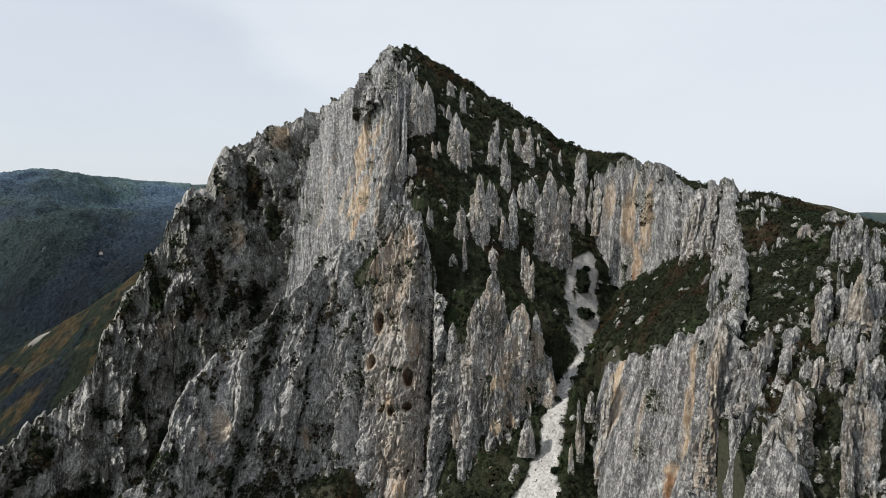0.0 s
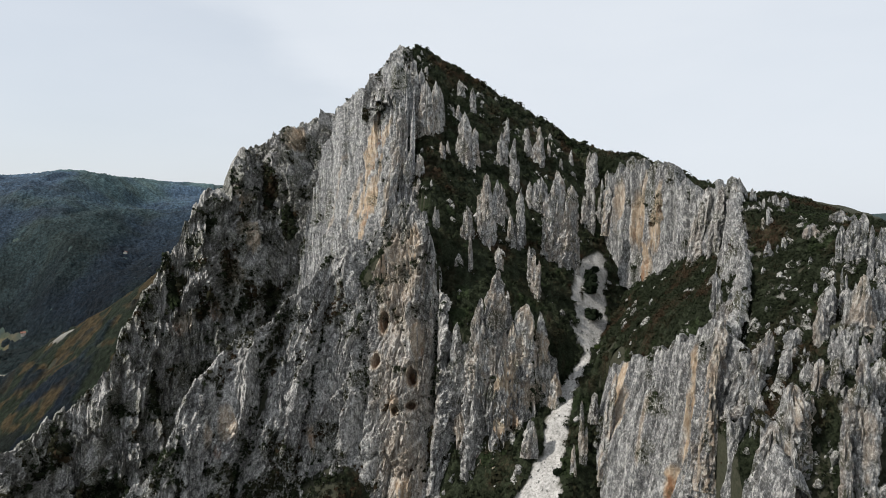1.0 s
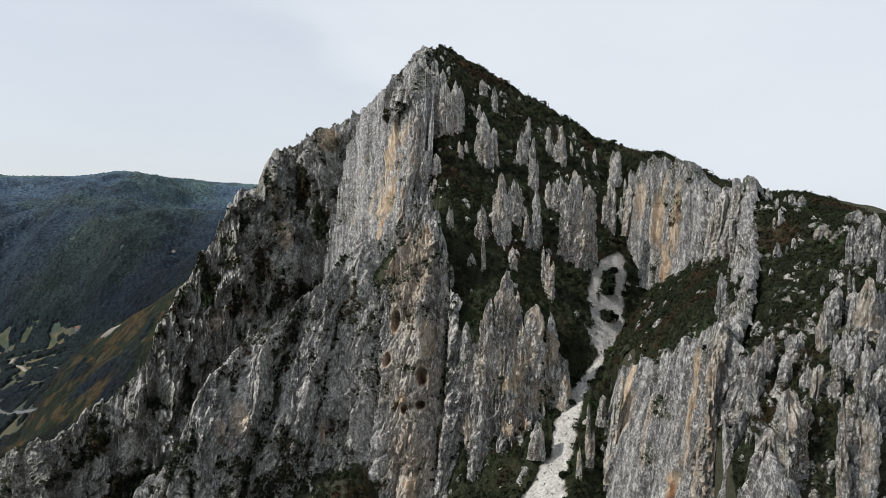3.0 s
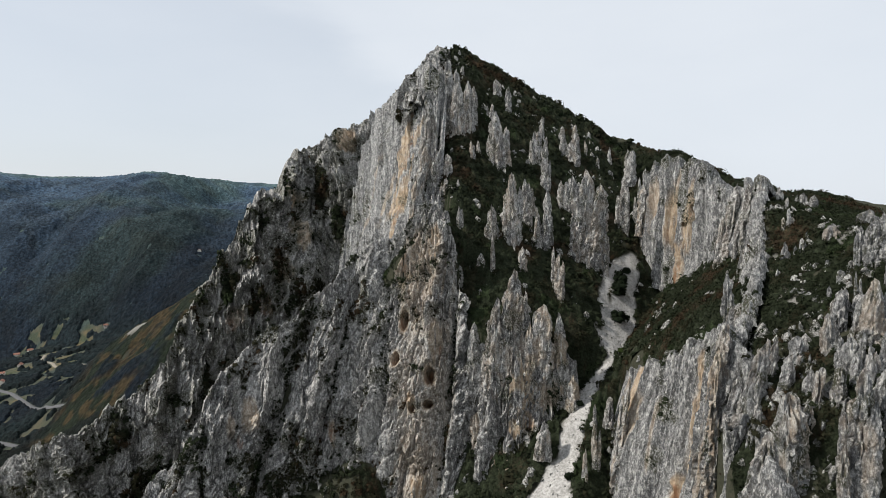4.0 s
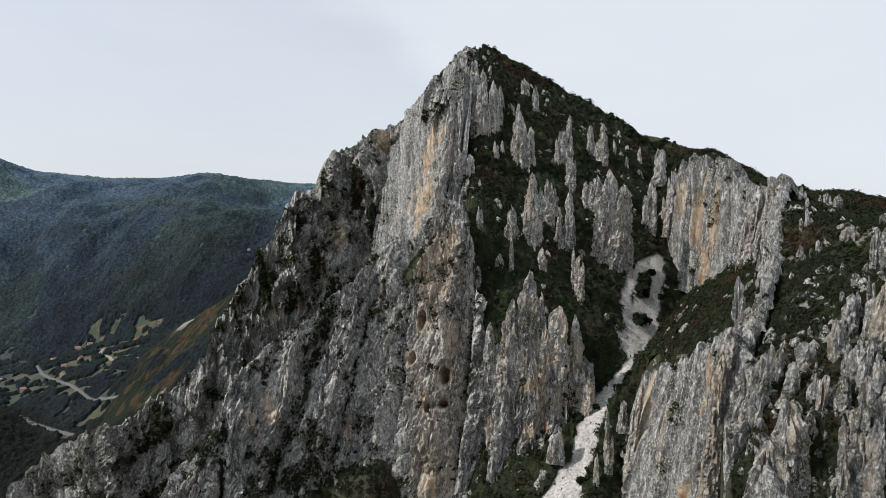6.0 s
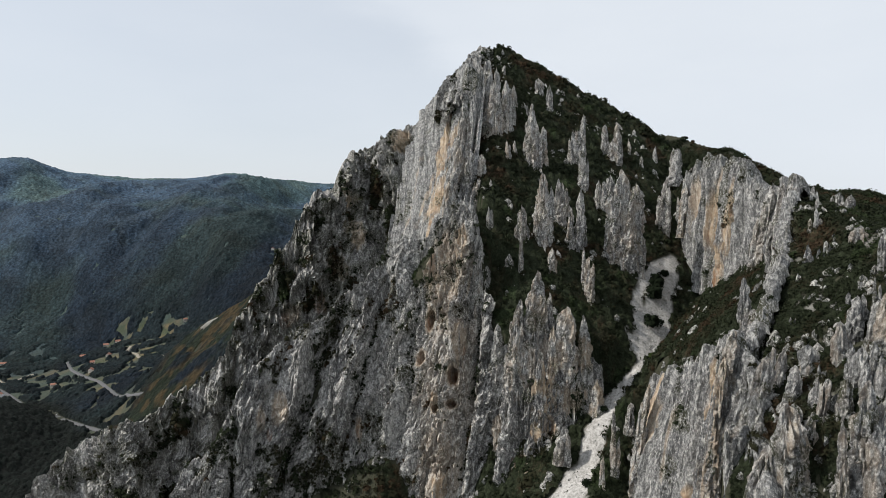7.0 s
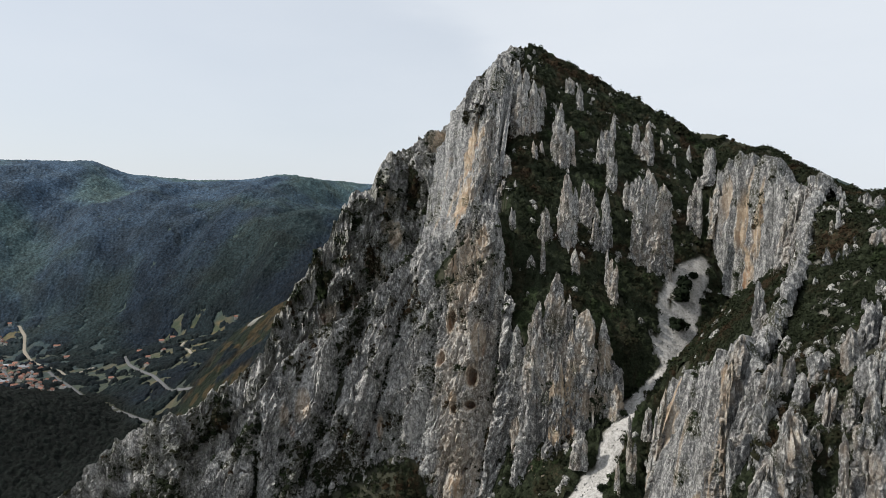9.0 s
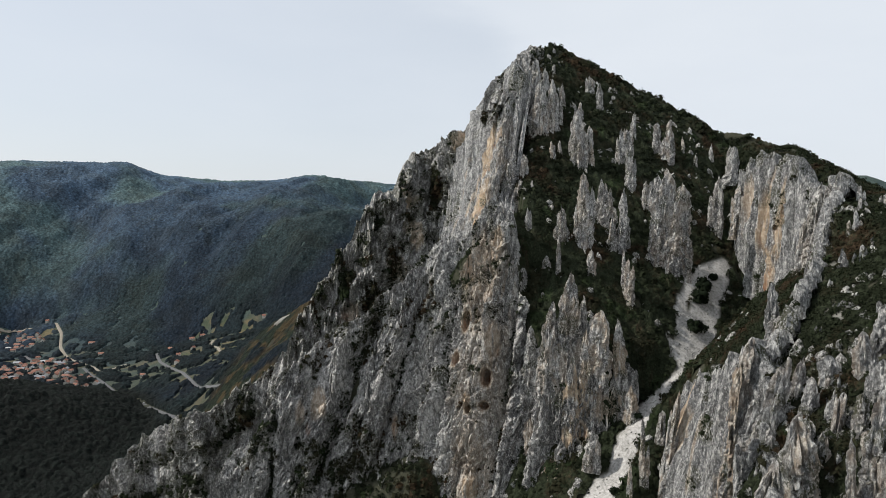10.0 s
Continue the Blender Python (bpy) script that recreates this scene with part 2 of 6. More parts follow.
def ground_material():
    """Red: pale scree. Green: dry grass and fields. Blue: forest, with haze painted into its colour. Rest: dark scrub
    soil.
    """
    mat, n, l, bsdf = nodes_of("mountain_ground")
    geo = n.new("ShaderNodeNewGeometry")
    pos = geo.outputs["Position"]
    m = masks(n, l)
    fine = tex_noise(n, l, pos, 0.7, 5.0, 0.65)
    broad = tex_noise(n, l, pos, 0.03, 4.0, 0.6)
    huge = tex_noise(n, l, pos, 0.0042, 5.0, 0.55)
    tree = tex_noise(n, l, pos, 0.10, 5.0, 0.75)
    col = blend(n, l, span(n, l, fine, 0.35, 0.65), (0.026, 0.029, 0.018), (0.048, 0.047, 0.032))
    # bluish wood colours carry the painted haze of the distant hills
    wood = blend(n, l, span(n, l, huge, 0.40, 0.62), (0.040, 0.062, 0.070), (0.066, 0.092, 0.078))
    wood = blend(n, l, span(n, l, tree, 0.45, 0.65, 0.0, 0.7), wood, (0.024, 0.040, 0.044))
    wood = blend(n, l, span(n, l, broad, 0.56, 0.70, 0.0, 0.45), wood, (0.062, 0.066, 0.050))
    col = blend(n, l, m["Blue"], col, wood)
    at = n.new("ShaderNodeAttribute")
    at.attribute_name = "mask"
    heath = blend(n, l, span(n, l, tree, 0.36, 0.62), (0.020, 0.020, 0.013), (0.044, 0.033, 0.020))
    heath = blend(n, l, span(n, l, broad, 0.42, 0.60), heath, (0.030, 0.034, 0.020))
    col = blend(n, l, at.outputs["Alpha"], col, heath)
    grass = blend(n, l, span(n, l, broad, 0.4, 0.6), (0.17, 0.128, 0.062), (0.062, 0.074, 0.036))
    col = blend(n, l, m["Green"], col, grass)
    stones = blend(n, l, span(n, l, fine, 0.36, 0.62), (0.26, 0.25, 0.236), (0.48, 0.466, 0.443))
    col = blend(n, l, m["Red"], col, stones)
    l.new(col, bsdf.inputs["Base Color"])
    bsdf.inputs["Roughness"].default_value = 0.95
    bsdf.inputs["Specular IOR Level"].default_value = 0.15
    lift = n.new("ShaderNodeMath")
    lift.operation = "MULTIPLY_ADD"
    l.new(times(n, l, tree, m["Blue"]), lift.inputs[0])
    lift.inputs[1].default_value = 22.0
    l.new(fine, lift.inputs[2])
    bumped(n, l, bsdf, lift.outputs[0], 0.6, 0.6)
    return mat


def plain_material(name, colour, rough=0.8, scale=3.0, spread=0.25):
    mat, n, l, bsdf = nodes_of(name)
    geo = n.new("ShaderNodeNewGeometry")
    f = tex_noise(n, l, geo.outputs["Position"], scale, 4.0)
    info = n.new("ShaderNodeObjectInfo")
    lo = tuple(c * (1 - spread) for c in colour)
    hi = tuple(min(1.0, c * (1 + spread)) for c in colour)
    col = blend(n, l, span(n, l, f, 0.3, 0.7), lo, hi)
    col = blend(n, l, span(n, l, info.outputs["Random"], 0, 1, 0.0, 0.5), col, tuple(c * 0.6 for c in colour))
    l.new(col, bsdf.inputs["Base Color"])
    bsdf.inputs["Roughness"].default_value = rough
    return mat


ROCK, SLAB, LEAF, GROUND = rock_material(tone=0.98), rock_material("clean_limestone", 0.35, 0.86), leaf_material("leaves", 0.35), ground_material()
TOWER_ROCK = rock_material("pale_tower_limestone", 0.25, 1.0)
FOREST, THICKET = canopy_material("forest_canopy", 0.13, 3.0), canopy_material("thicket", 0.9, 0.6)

# ---- the lie of the land ----
CX = 50.0  # the regional terrain is laid out round this point on the x axis


def ridge_height(x, y, line, fall, steep=None, round_top=0.0):
    """Height of a ridge along a line of (x, y, z) that falls off to both sides; steep: the fall on the side to the left of its run."""
    best = np.full(np.shape(x), -9999.0)
    for (ax, ay, az), (bx, by, bz) in zip(line, line[1:]):
        dx, dy = bx - ax, by - ay
        s = np.clip(((x - ax) * dx + (y - ay) * dy) / (dx * dx + dy * dy), 0, 1)
        d = np.hypot(x - ax - s * dx, y - ay - s * dy)
        d = np.sqrt(d * d + round_top**2) - round_top
        side = fall if steep is None else np.where(dx * (y - ay) - dy * (x - ax) > 0, steep, fall)
        best = np.maximum(best, az + s * (bz - az) - side * d)
    return best


def line_distance(x, y, line):
    best = np.full(np.shape(x), 9999.0)
    for (ax, ay, aw), (bx, by, bw) in zip(line, line[1:]):
        dx, dy = bx - ax, by - ay
        s = np.clip(((x - ax) * dx + (y - ay) * dy) / (dx * dx + dy * dy), 0, 1)
        best = np.minimum(best, np.hypot(x - ax - s * dx, y - ay - s * dy) - (aw + s * (bw - aw)))
    return best


LEFT_RIDGE = [(-110, 880, 410), (-169, 876, 405), (-225, 866, 392), (-272, 864, 372), (-307, 790, 308), (-330, 758, 250), (-341, 728, 208), (-359, 668, 122), (-395, 645, 92), (-480, 560, 38)]
FIELD_SPUR = [(-400, 1150, 268), (-484, 1148, 224), (-534, 1146, 193), (-584, 1144, 158), (-634, 1142, 130), (-684, 1141, 101), (-725, 1142, 74), (-765, 1150, 30), (-800, 1160, -30)]
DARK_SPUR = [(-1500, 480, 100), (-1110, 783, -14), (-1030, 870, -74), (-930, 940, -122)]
HOLLOW_SPUR = [(-1627, 2750, 286), (-1615, 2500, 240), (-1675, 2200, 158), (-1723, 2050, 132), (-1730, 1900, 68), (-1759, 1800, -20), (-1802, 1720, -110)]
SCREE = [(110, 484, 2.5), (97, 470, 2.8), (90, 454, 2.0), (86, 440, 1.3), (86.5, 428, 2.0), (88, 418, 2.6), (88, 407, 1.2), (82, 399, 3.2), (73, 390, 5.2), (67, 379, 5.5), (64, 368, 5.0), (61, 359, 4.6), (55, 347, 6.5), (50, 336, 10.0), (42, 322, 14.0)]
SCREE_ARM = [(112, 485, 3.0), (109.5, 474, 2.0), (107, 463, 1.6), (105, 448, 1.6), (101, 434, 3.4), (94, 424, 3.4), (89, 412, 1.6)]
SCREE_BAR = [(104, 470, 4.0), (99, 457, 4.5), (97, 445, 4.5), (95, 434, 4.0), (93, 425, 3.0)]  # round the two trees
SCREE_SIDE = [(78, 424, 0.2), (82, 417, 0.5), (87, 411, 0.8)]


def regional(x, y):
    dx, dy = x - CX, y
    r, az = np.hypot(dx, dy), np.degrees(np.arctan2(dx, dy))
    floor = np.interp(az, (-180, -52, -46, -37, -30, 0, 180), (-60, -112, -108, -40, 10, 40, -60))
    floor = np.where(r < 1500, floor * step01(700, 1500, r) - 118 * (1 - step01(700, 1500, r)), floor) + 150 * step01(420, 150, r)
    crest = np.interp(az, (-180, -66, -60, -56, -47, -44.5, -39.5, -36, -32.5, -28, -22, 0, 12, 17, 60, 180), (420, 495, 515, 507, 523, 469, 447, 447, 473, 435, 425, 445, 445, 300, 250, 420))
    foot = np.interp(az, (-180, -56, -50, -42, -36, -30, 180), (1500, 2450, 2350, 2050, 1900, 1700, 1500))
    s = np.clip((r - foot) / (3350 - foot), 0, 1.35)
    up = np.where(s < 1, s ** 0.85 * (1.6 - 0.6 * s), 1 - 0.35 * (s - 1))
    spurs = 0.5 - 1.7 * np.abs(fbm(az / 10.5 - r / 640, r / 1500 + az / 30, 0, 4, 5, 0.5))
    hill = floor + (crest - floor) * up + spurs * 165 * np.clip(s, 0, 1) * np.clip(1.0 - s, 0, 1) * 2.4
    hill = hill + fbm(x / 240, y / 240, 0, 4, 9) * 30 * step01(900, 1500, r) * np.clip(0.25 + s, 0, 1) * np.clip(1.15 - s, 0.12, 1)
    for line, fall, soft in ((FIELD_SPUR, 0.95, 12), (DARK_SPUR, 0.42, 60), (HOLLOW_SPUR, 0.42, 160)):
        hill = np.maximum(hill, ridge_height(x, y, line, fall, round_top=soft) + fbm(x / 80, y / 80, 0, 4, 3) * 7)
    return hill


def slab_line(y):
    return np.interp(y, (268, 290, 305, 320, 335, 352, 441, 480, 500, 560, 620), (119, 135, 139, 144, 148, 155, 150, 136, 124, 112, 108))


def near_line(y):
    return np.interp(y, (150, 215, 250, 300, 340, 378), (112, 108, 110, 111, 102, 92))


def land(x, y):
    """Height of the ground."""
    front = 428 - 0.85 * (601 - y) - 0.6 * x
    front = np.where(x < -36, np.minimum(front, 430 + 2.2 * (x + 36)), front)
    front = front - 16 * step01(-14, -34, x) * step01(440, 470, y) * step01(560, 530, y)
    front = front - 55 * step01(-36, -62, x) * step01(585, 560, y)
    d = (x + 30) * -0.735 + (y - 462) * -0.678
    shelf = np.minimum(279 + 40 * step01(-58, -26, x) - 0.25 * np.maximum(0, d - 30), 255 + 1.0 * (x + 60)) - 60 * step01(90, 160, d)
    front = np.where((d > -2) & (x < 20), np.minimum(front, np.maximum(shelf, -80)), front)
    fore = np.interp(x, (-185, -154, -140, -125, -101, -88, -78, -43, -28, -9, 0, 6, 26, 48, 66, 84, 96), (312, 326, 353, 376, 387, 400, 416, 410, 414, 404, 394, 388, 382, 378, 380, 384, 360))
    foot = 130 + 0.8 * (y - 345) + 0.15 * (x + 40) - 20 * step01(-62, -38, x) * step01(6, -8, x)
    centre = np.interp(y, (318, 336, 356, 371, 391, 398), (38, 52, 60, 64, 72, 82))
    gully = np.interp(y, (300, 318, 336, 356, 371, 391, 398, 413), (128, 141, 154, 167, 182, 193, 199, 212)) + np.where(x > centre, 0.5, 0.45) * (x - centre)
    foot = np.where((x > 20) & (x < 98), gully, foot * step01(20, 0, x) + gully * step01(0, 20, x))
    front = np.where(y < fore, np.minimum(front, np.where((y > 372) & (x < 40), np.minimum(foot, 160 + 0.15 * (x + 40)), foot)), front)
    front = np.where((x > -6) & (x < 34) & (y < 425), np.minimum(front, 224 + 1.25 * (y - 388)), front)
    near_scree = step01(11, 4, line_distance(x, y, SCREE)) * step01(415, 400, y)
    front = front + (np.minimum(front, gully) - front) * near_scree
    behind = np.interp(x, (-200, 60, 150, 260), (604, 604, 600, 560))
    front = front - 1.35 * np.maximum(0, y - behind)
    cap = np.minimum(304 + 0.18 * (y - 352), 324) + 0.3 * np.maximum(0, y - 500) - 0.12 * np.maximum(0, x - 160)
    brow = 266 + 0.7 * (x - 148) + 0.6 * (y - 274)
    mid = 216 + 1.04 * (x - 93) - 0.103 * (y - 370)
    high = np.minimum(brow, cap) - 0.7 * np.maximum(0, x - 235) - 0.8 * np.maximum(0, y - 585) - 0.45 * np.maximum(0, x - 162) * step01(400, 440, y)
    high = high - 10 * step01(18, 3, x - slab_line(y)) * step01(355, 385, y) * step01(480, 445, y)
    rim = np.interp(x, (108, 118, 135, 150, 170, 200), (244, 240, 232, 228, 226, 222))
    high = high - np.clip(2.2 * (rim - 2 - y), 0, 75)
    high = np.where(y > 485, np.minimum(high, np.maximum(front, mid) + 3 + 1.3 * np.maximum(0, x - slab_line(y)) + 40 * step01(510, 485, y)), high)
    low = np.minimum(high, mid)
    right = np.where(x > slab_line(y) + 2, high, low)
    right = np.where((x < 145) & (y < 430), np.minimum(right, gully + 3 + 2.0 * np.maximum(0, y - 402) + 1.7 * np.maximum(0, x - 86)), right)
    right = np.where((y < 378) & (x < near_line(y)), -200, right)
    top = np.maximum(front, right)
    top = top + (np.minimum(top, gully) - top) * near_scree
    top = np.maximum(top, ridge_height(x, y, [(60, 730, 384), (123, 700, 377), (160, 680, 360), (200, 660, 330), (260, 640, 290)], 1.5))
    top = np.maximum(top, ridge_height(x, y, LEFT_RIDGE, 1.9, 3.2) - 8)
    top = top + fbm(x / 22, y / 22, 0, 4, 21) * 3.2 + fbm(x / 5, y / 5, 0, 3, 22) * 0.8
    return np.maximum(top, regional(x, y))


def scree_at(x, y):
    w = fbm(x / 6, y / 6, 0, 3, 44) * 2.2
    d = np.minimum(line_distance(x, y, SCREE), np.minimum(line_distance(x, y, SCREE_ARM), line_distance(x, y, SCREE_BAR)))
    d = np.minimum(d, line_distance(x, y, SCREE_SIDE)) + w - 1.1
    s = step01(0.6, -0.8, d)
    patch = step01(0.16, 0.5, fbm(x / 11, y / 14, 0, 4, 45)) * step01(0.0, 0.25, fbm(x / 2.5, y / 2.5, 0, 2, 46)) * step01(112, 120, x) * step01(380, 330, y) * step01(200, 230, y)
    return np.maximum(s * (0.75 + 0.25 * step01(-0.4, 0.2, fbm(x / 2.2, y / 7, 0, 2, 47))), patch * 0.45)


def field_at(x, y):
    """Open grass on the spur above the village and on the valley floor."""
    r = np.hypot(x - CX, y)
    f = fbm(x / 34, y / 34, 0, 3, 61)
    dark = step01(25, 5, np.abs(ridge_height(x, y, DARK_SPUR, 0.42) - regional(x, y))) + step01(12, 2, np.abs(ridge_height(x, y, HOLLOW_SPUR, 0.45) - regional(x, y)))
    spur = np.exp(-(((x + 1205) / 110) ** 2 + ((y - 1525) / 55) ** 2)) + np.exp(-(((x + 1100) / 90) ** 2 + ((y - 1340) / 110) ** 2)) + 0.5 * np.exp(-(((x + 960) / 90) ** 2 + ((y - 1180) / 70) ** 2))
    edge = step01(60, 10, np.abs(ridge_height(x, y, FIELD_SPUR, 0.8) - regional(x, y))) * step01(-1080, -850, x) * step01(-680, -760, x)
    vale = np.exp(-(((x + 1500) / 270) ** 2 + ((y - 1240) / 130) ** 2)) + np.exp(-(((x + 1800) / 90) ** 2 + ((y - 1430) / 60) ** 2))
    high = step01(0.42, 0.5, fbm(x / 240, y / 240, 0, 3, 63)) * step01(2300, 2600, r)
    return np.clip(step01(0.05, 0.14, f) * np.clip(spur * 1.6, 0, 1) + 0.5 * step01(0.2, 0.35, f) * edge + step01(0.02, 0.12, f) * vale + high * 0.15, 0, 1) * np.clip(1 - dark, 0, 1) * 0.8


def heath_at(x, y):
    """Brown autumn heath on the spur behind the dark ridge."""
    near = step01(45, 8, regional(x, y) - ridge_height(x, y, FIELD_SPUR, 0.95, round_top=12))
    return near * step01(-800, -740, x) * step01(-0.35, 0.05, fbm(x / 45, y / 45, 0, 3, 64) + 0.25)


def bare_at(x, y):
    """A bare grey slip in the heath, and the gravel lots in the valley."""
    w = 0.35 * fbm(x / 14, y / 14, 0, 3, 65)
    slip = np.exp(-(((x + 705 + 0.3 * (y - 1128)) / 26) ** 2 + ((y - 1124) / 26) ** 2)) + w
    return 0.55 * step01(0.4, 0.75, slip) * step01(-790, -760, x) * step01(-620, -650, x) * step01(1050, 1070, y) * step01(1200, 1180, y)


def graded(lo, a, b, hi, fine, coarse_lo, coarse_hi):
    left, x, s = [], a, fine
    while x > lo:
        s = min(s * 1.09, coarse_lo)
        x -= s
        left.append(x)
    right, x, s = [], b, fine
    while x < hi:
        s = min(s * 1.09, coarse_hi)
        x += s
        right.append(x)
    return np.array(left[::-1] + list(np.arange(a, b, fine)) + right)


gx = graded(-4300, -130, 235, 3200, 1.9, 27, 100)
gy = graded(-900, 205, 760, 4400, 1.9, 70, 27)
GX, GY = np.meshgrid(gx, gy, indexing="xy")
GZ = land(GX, GY)
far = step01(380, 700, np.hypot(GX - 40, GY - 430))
# shade painted on the dark spur: its floor keeps the darker soil colour
shaded_floor = step01(30, 5, regional(GX, GY) - ridge_height(GX, GY, DARK_SPUR, 0.42, round_top=60))
# painted haze: the bluish wood colour gains strength with distance
wooded = far * (0.35 + 0.65 * step01(1400, 2300, np.hypot(GX - CX, GY))) * (1 - shaded_floor)
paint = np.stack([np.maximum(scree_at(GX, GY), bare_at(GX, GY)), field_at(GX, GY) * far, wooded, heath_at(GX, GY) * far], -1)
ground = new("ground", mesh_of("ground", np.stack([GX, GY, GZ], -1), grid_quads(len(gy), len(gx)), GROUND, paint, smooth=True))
tagged(ground, "steep scrub-covered mountain ground with pale scree and wooded valley", "ground", kind="structure")


def ground_z(x, y):
    """Height of the built ground sheet, between its points."""
    i = np.clip(np.searchsorted(gx, x) - 1, 0, len(gx) - 2)
    j = np.clip(np.searchsorted(gy, y) - 1, 0, len(gy) - 2)
    u, v = (x - gx[i]) / (gx[i + 1] - gx[i]), (y - gy[j]) / (gy[j + 1] - gy[j])
    return (GZ[j, i] * (1 - u) + GZ[j, i + 1] * u) * (1 - v) + (GZ[j + 1, i] * (1 - u) + GZ[j + 1, i + 1] * u) * v


# ---- foliage ----
def leaf_cloud(name, centres, radii, tints, leaves, size, squash=0.85, rise=0.55):
    """One mesh of leaf clumps: crowns of small tilted leaf faces with an uneven outline."""
    n = len(centres)
    d = rng.normal(size=(n, leaves, 3))
    d[..., 2] = d[..., 2] * 0.9 + rise
    d /= np.linalg.norm(d, axis=-1, keepdims=True)
    lump = 1 + 0.35 * np.sin(3.1 * d[..., 0] + rng.uniform(0, 6.3, (n, 1))) * np.sin(3.7 * d[..., 1] + rng.uniform(0, 6.3, (n, 1)))
    reach = radii[:, None] * lump * rng.uniform(0.55, 1.08, (n, leaves))
    c = centres[:, None, :] + d * reach[..., None] * (1, 1, squash)
    nrm = d + rng.normal(size=d.shape) * 0.22
    nrm /= np.linalg.norm(nrm, axis=-1, keepdims=True)
    t = np.cross(nrm, rng.normal(size=d.shape))
    t /= np.linalg.norm(t, axis=-1, keepdims=True) + 1e-9
    b = np.cross(nrm, t)
    s = (radii[:, None] * size * rng.uniform(0.7, 1.3, (n, leaves)))[..., None]
    t, b = t * s, b * s * 0.8
    v = np.stack([c - t - b * 0.6, c + t - b * 0.3, c + b * 1.3], 2).reshape(-1, 3)
    q = np.arange(len(v)).reshape(-1, 3)
    col = np.repeat(tints * rng.uniform(0.85, 1.15, (n, 1)), leaves * 3, axis=0)
    me = mesh_of(name, v, q, LEAF, col, smooth=True)
    soft = d * 0.75 + (0, 0, 0.55)  # a crown shades as one rounded mass
    soft /= np.linalg.norm(soft, axis=-1, keepdims=True)
    me.normals_split_custom_set_from_vertices(np.repeat(soft.reshape(-1, 3), 3, axis=0).astype(np.float32))
    return me


def leaf_tints(c, rust=0.12, olive=0.3):
    """Colours of bushes at the places c: green with drifts of olive and rusty ones."""
    n = len(c)
    k = 0.5 + 0.7 * fbm(c[:, 0] / 17, c[:, 1] / 17, c[:, 2] / 30, 3, 71) + 0.28 * rng.random(n)
    out = np.tile((0.032, 0.040, 0.022), (n, 1)) * rng.uniform(0.85, 1.15, (n, 1))
    fresh = fbm(c[:, 0] / 11, c[:, 1] / 11, c[:, 2] / 20, 2, 72) > 0.42
    out[fresh] = (0.036, 0.050, 0.023)
    lo, hi = np.quantile(k, (rust, rust + olive)) if n else (0, 0)
    out[k < hi] = (0.039, 0.039, 0.022)
    out[k < lo] = (0.060, 0.042, 0.025)
    return out * 0.69


# ---- rock ----
TUFTS = []  # places for the small plants that grow on the rock


def spread_line(nodes):
    p = np.array(nodes, float)
    s = np.r_[0, np.cumsum(np.linalg.norm(np.diff(p, axis=0), axis=1))]
    return s, p


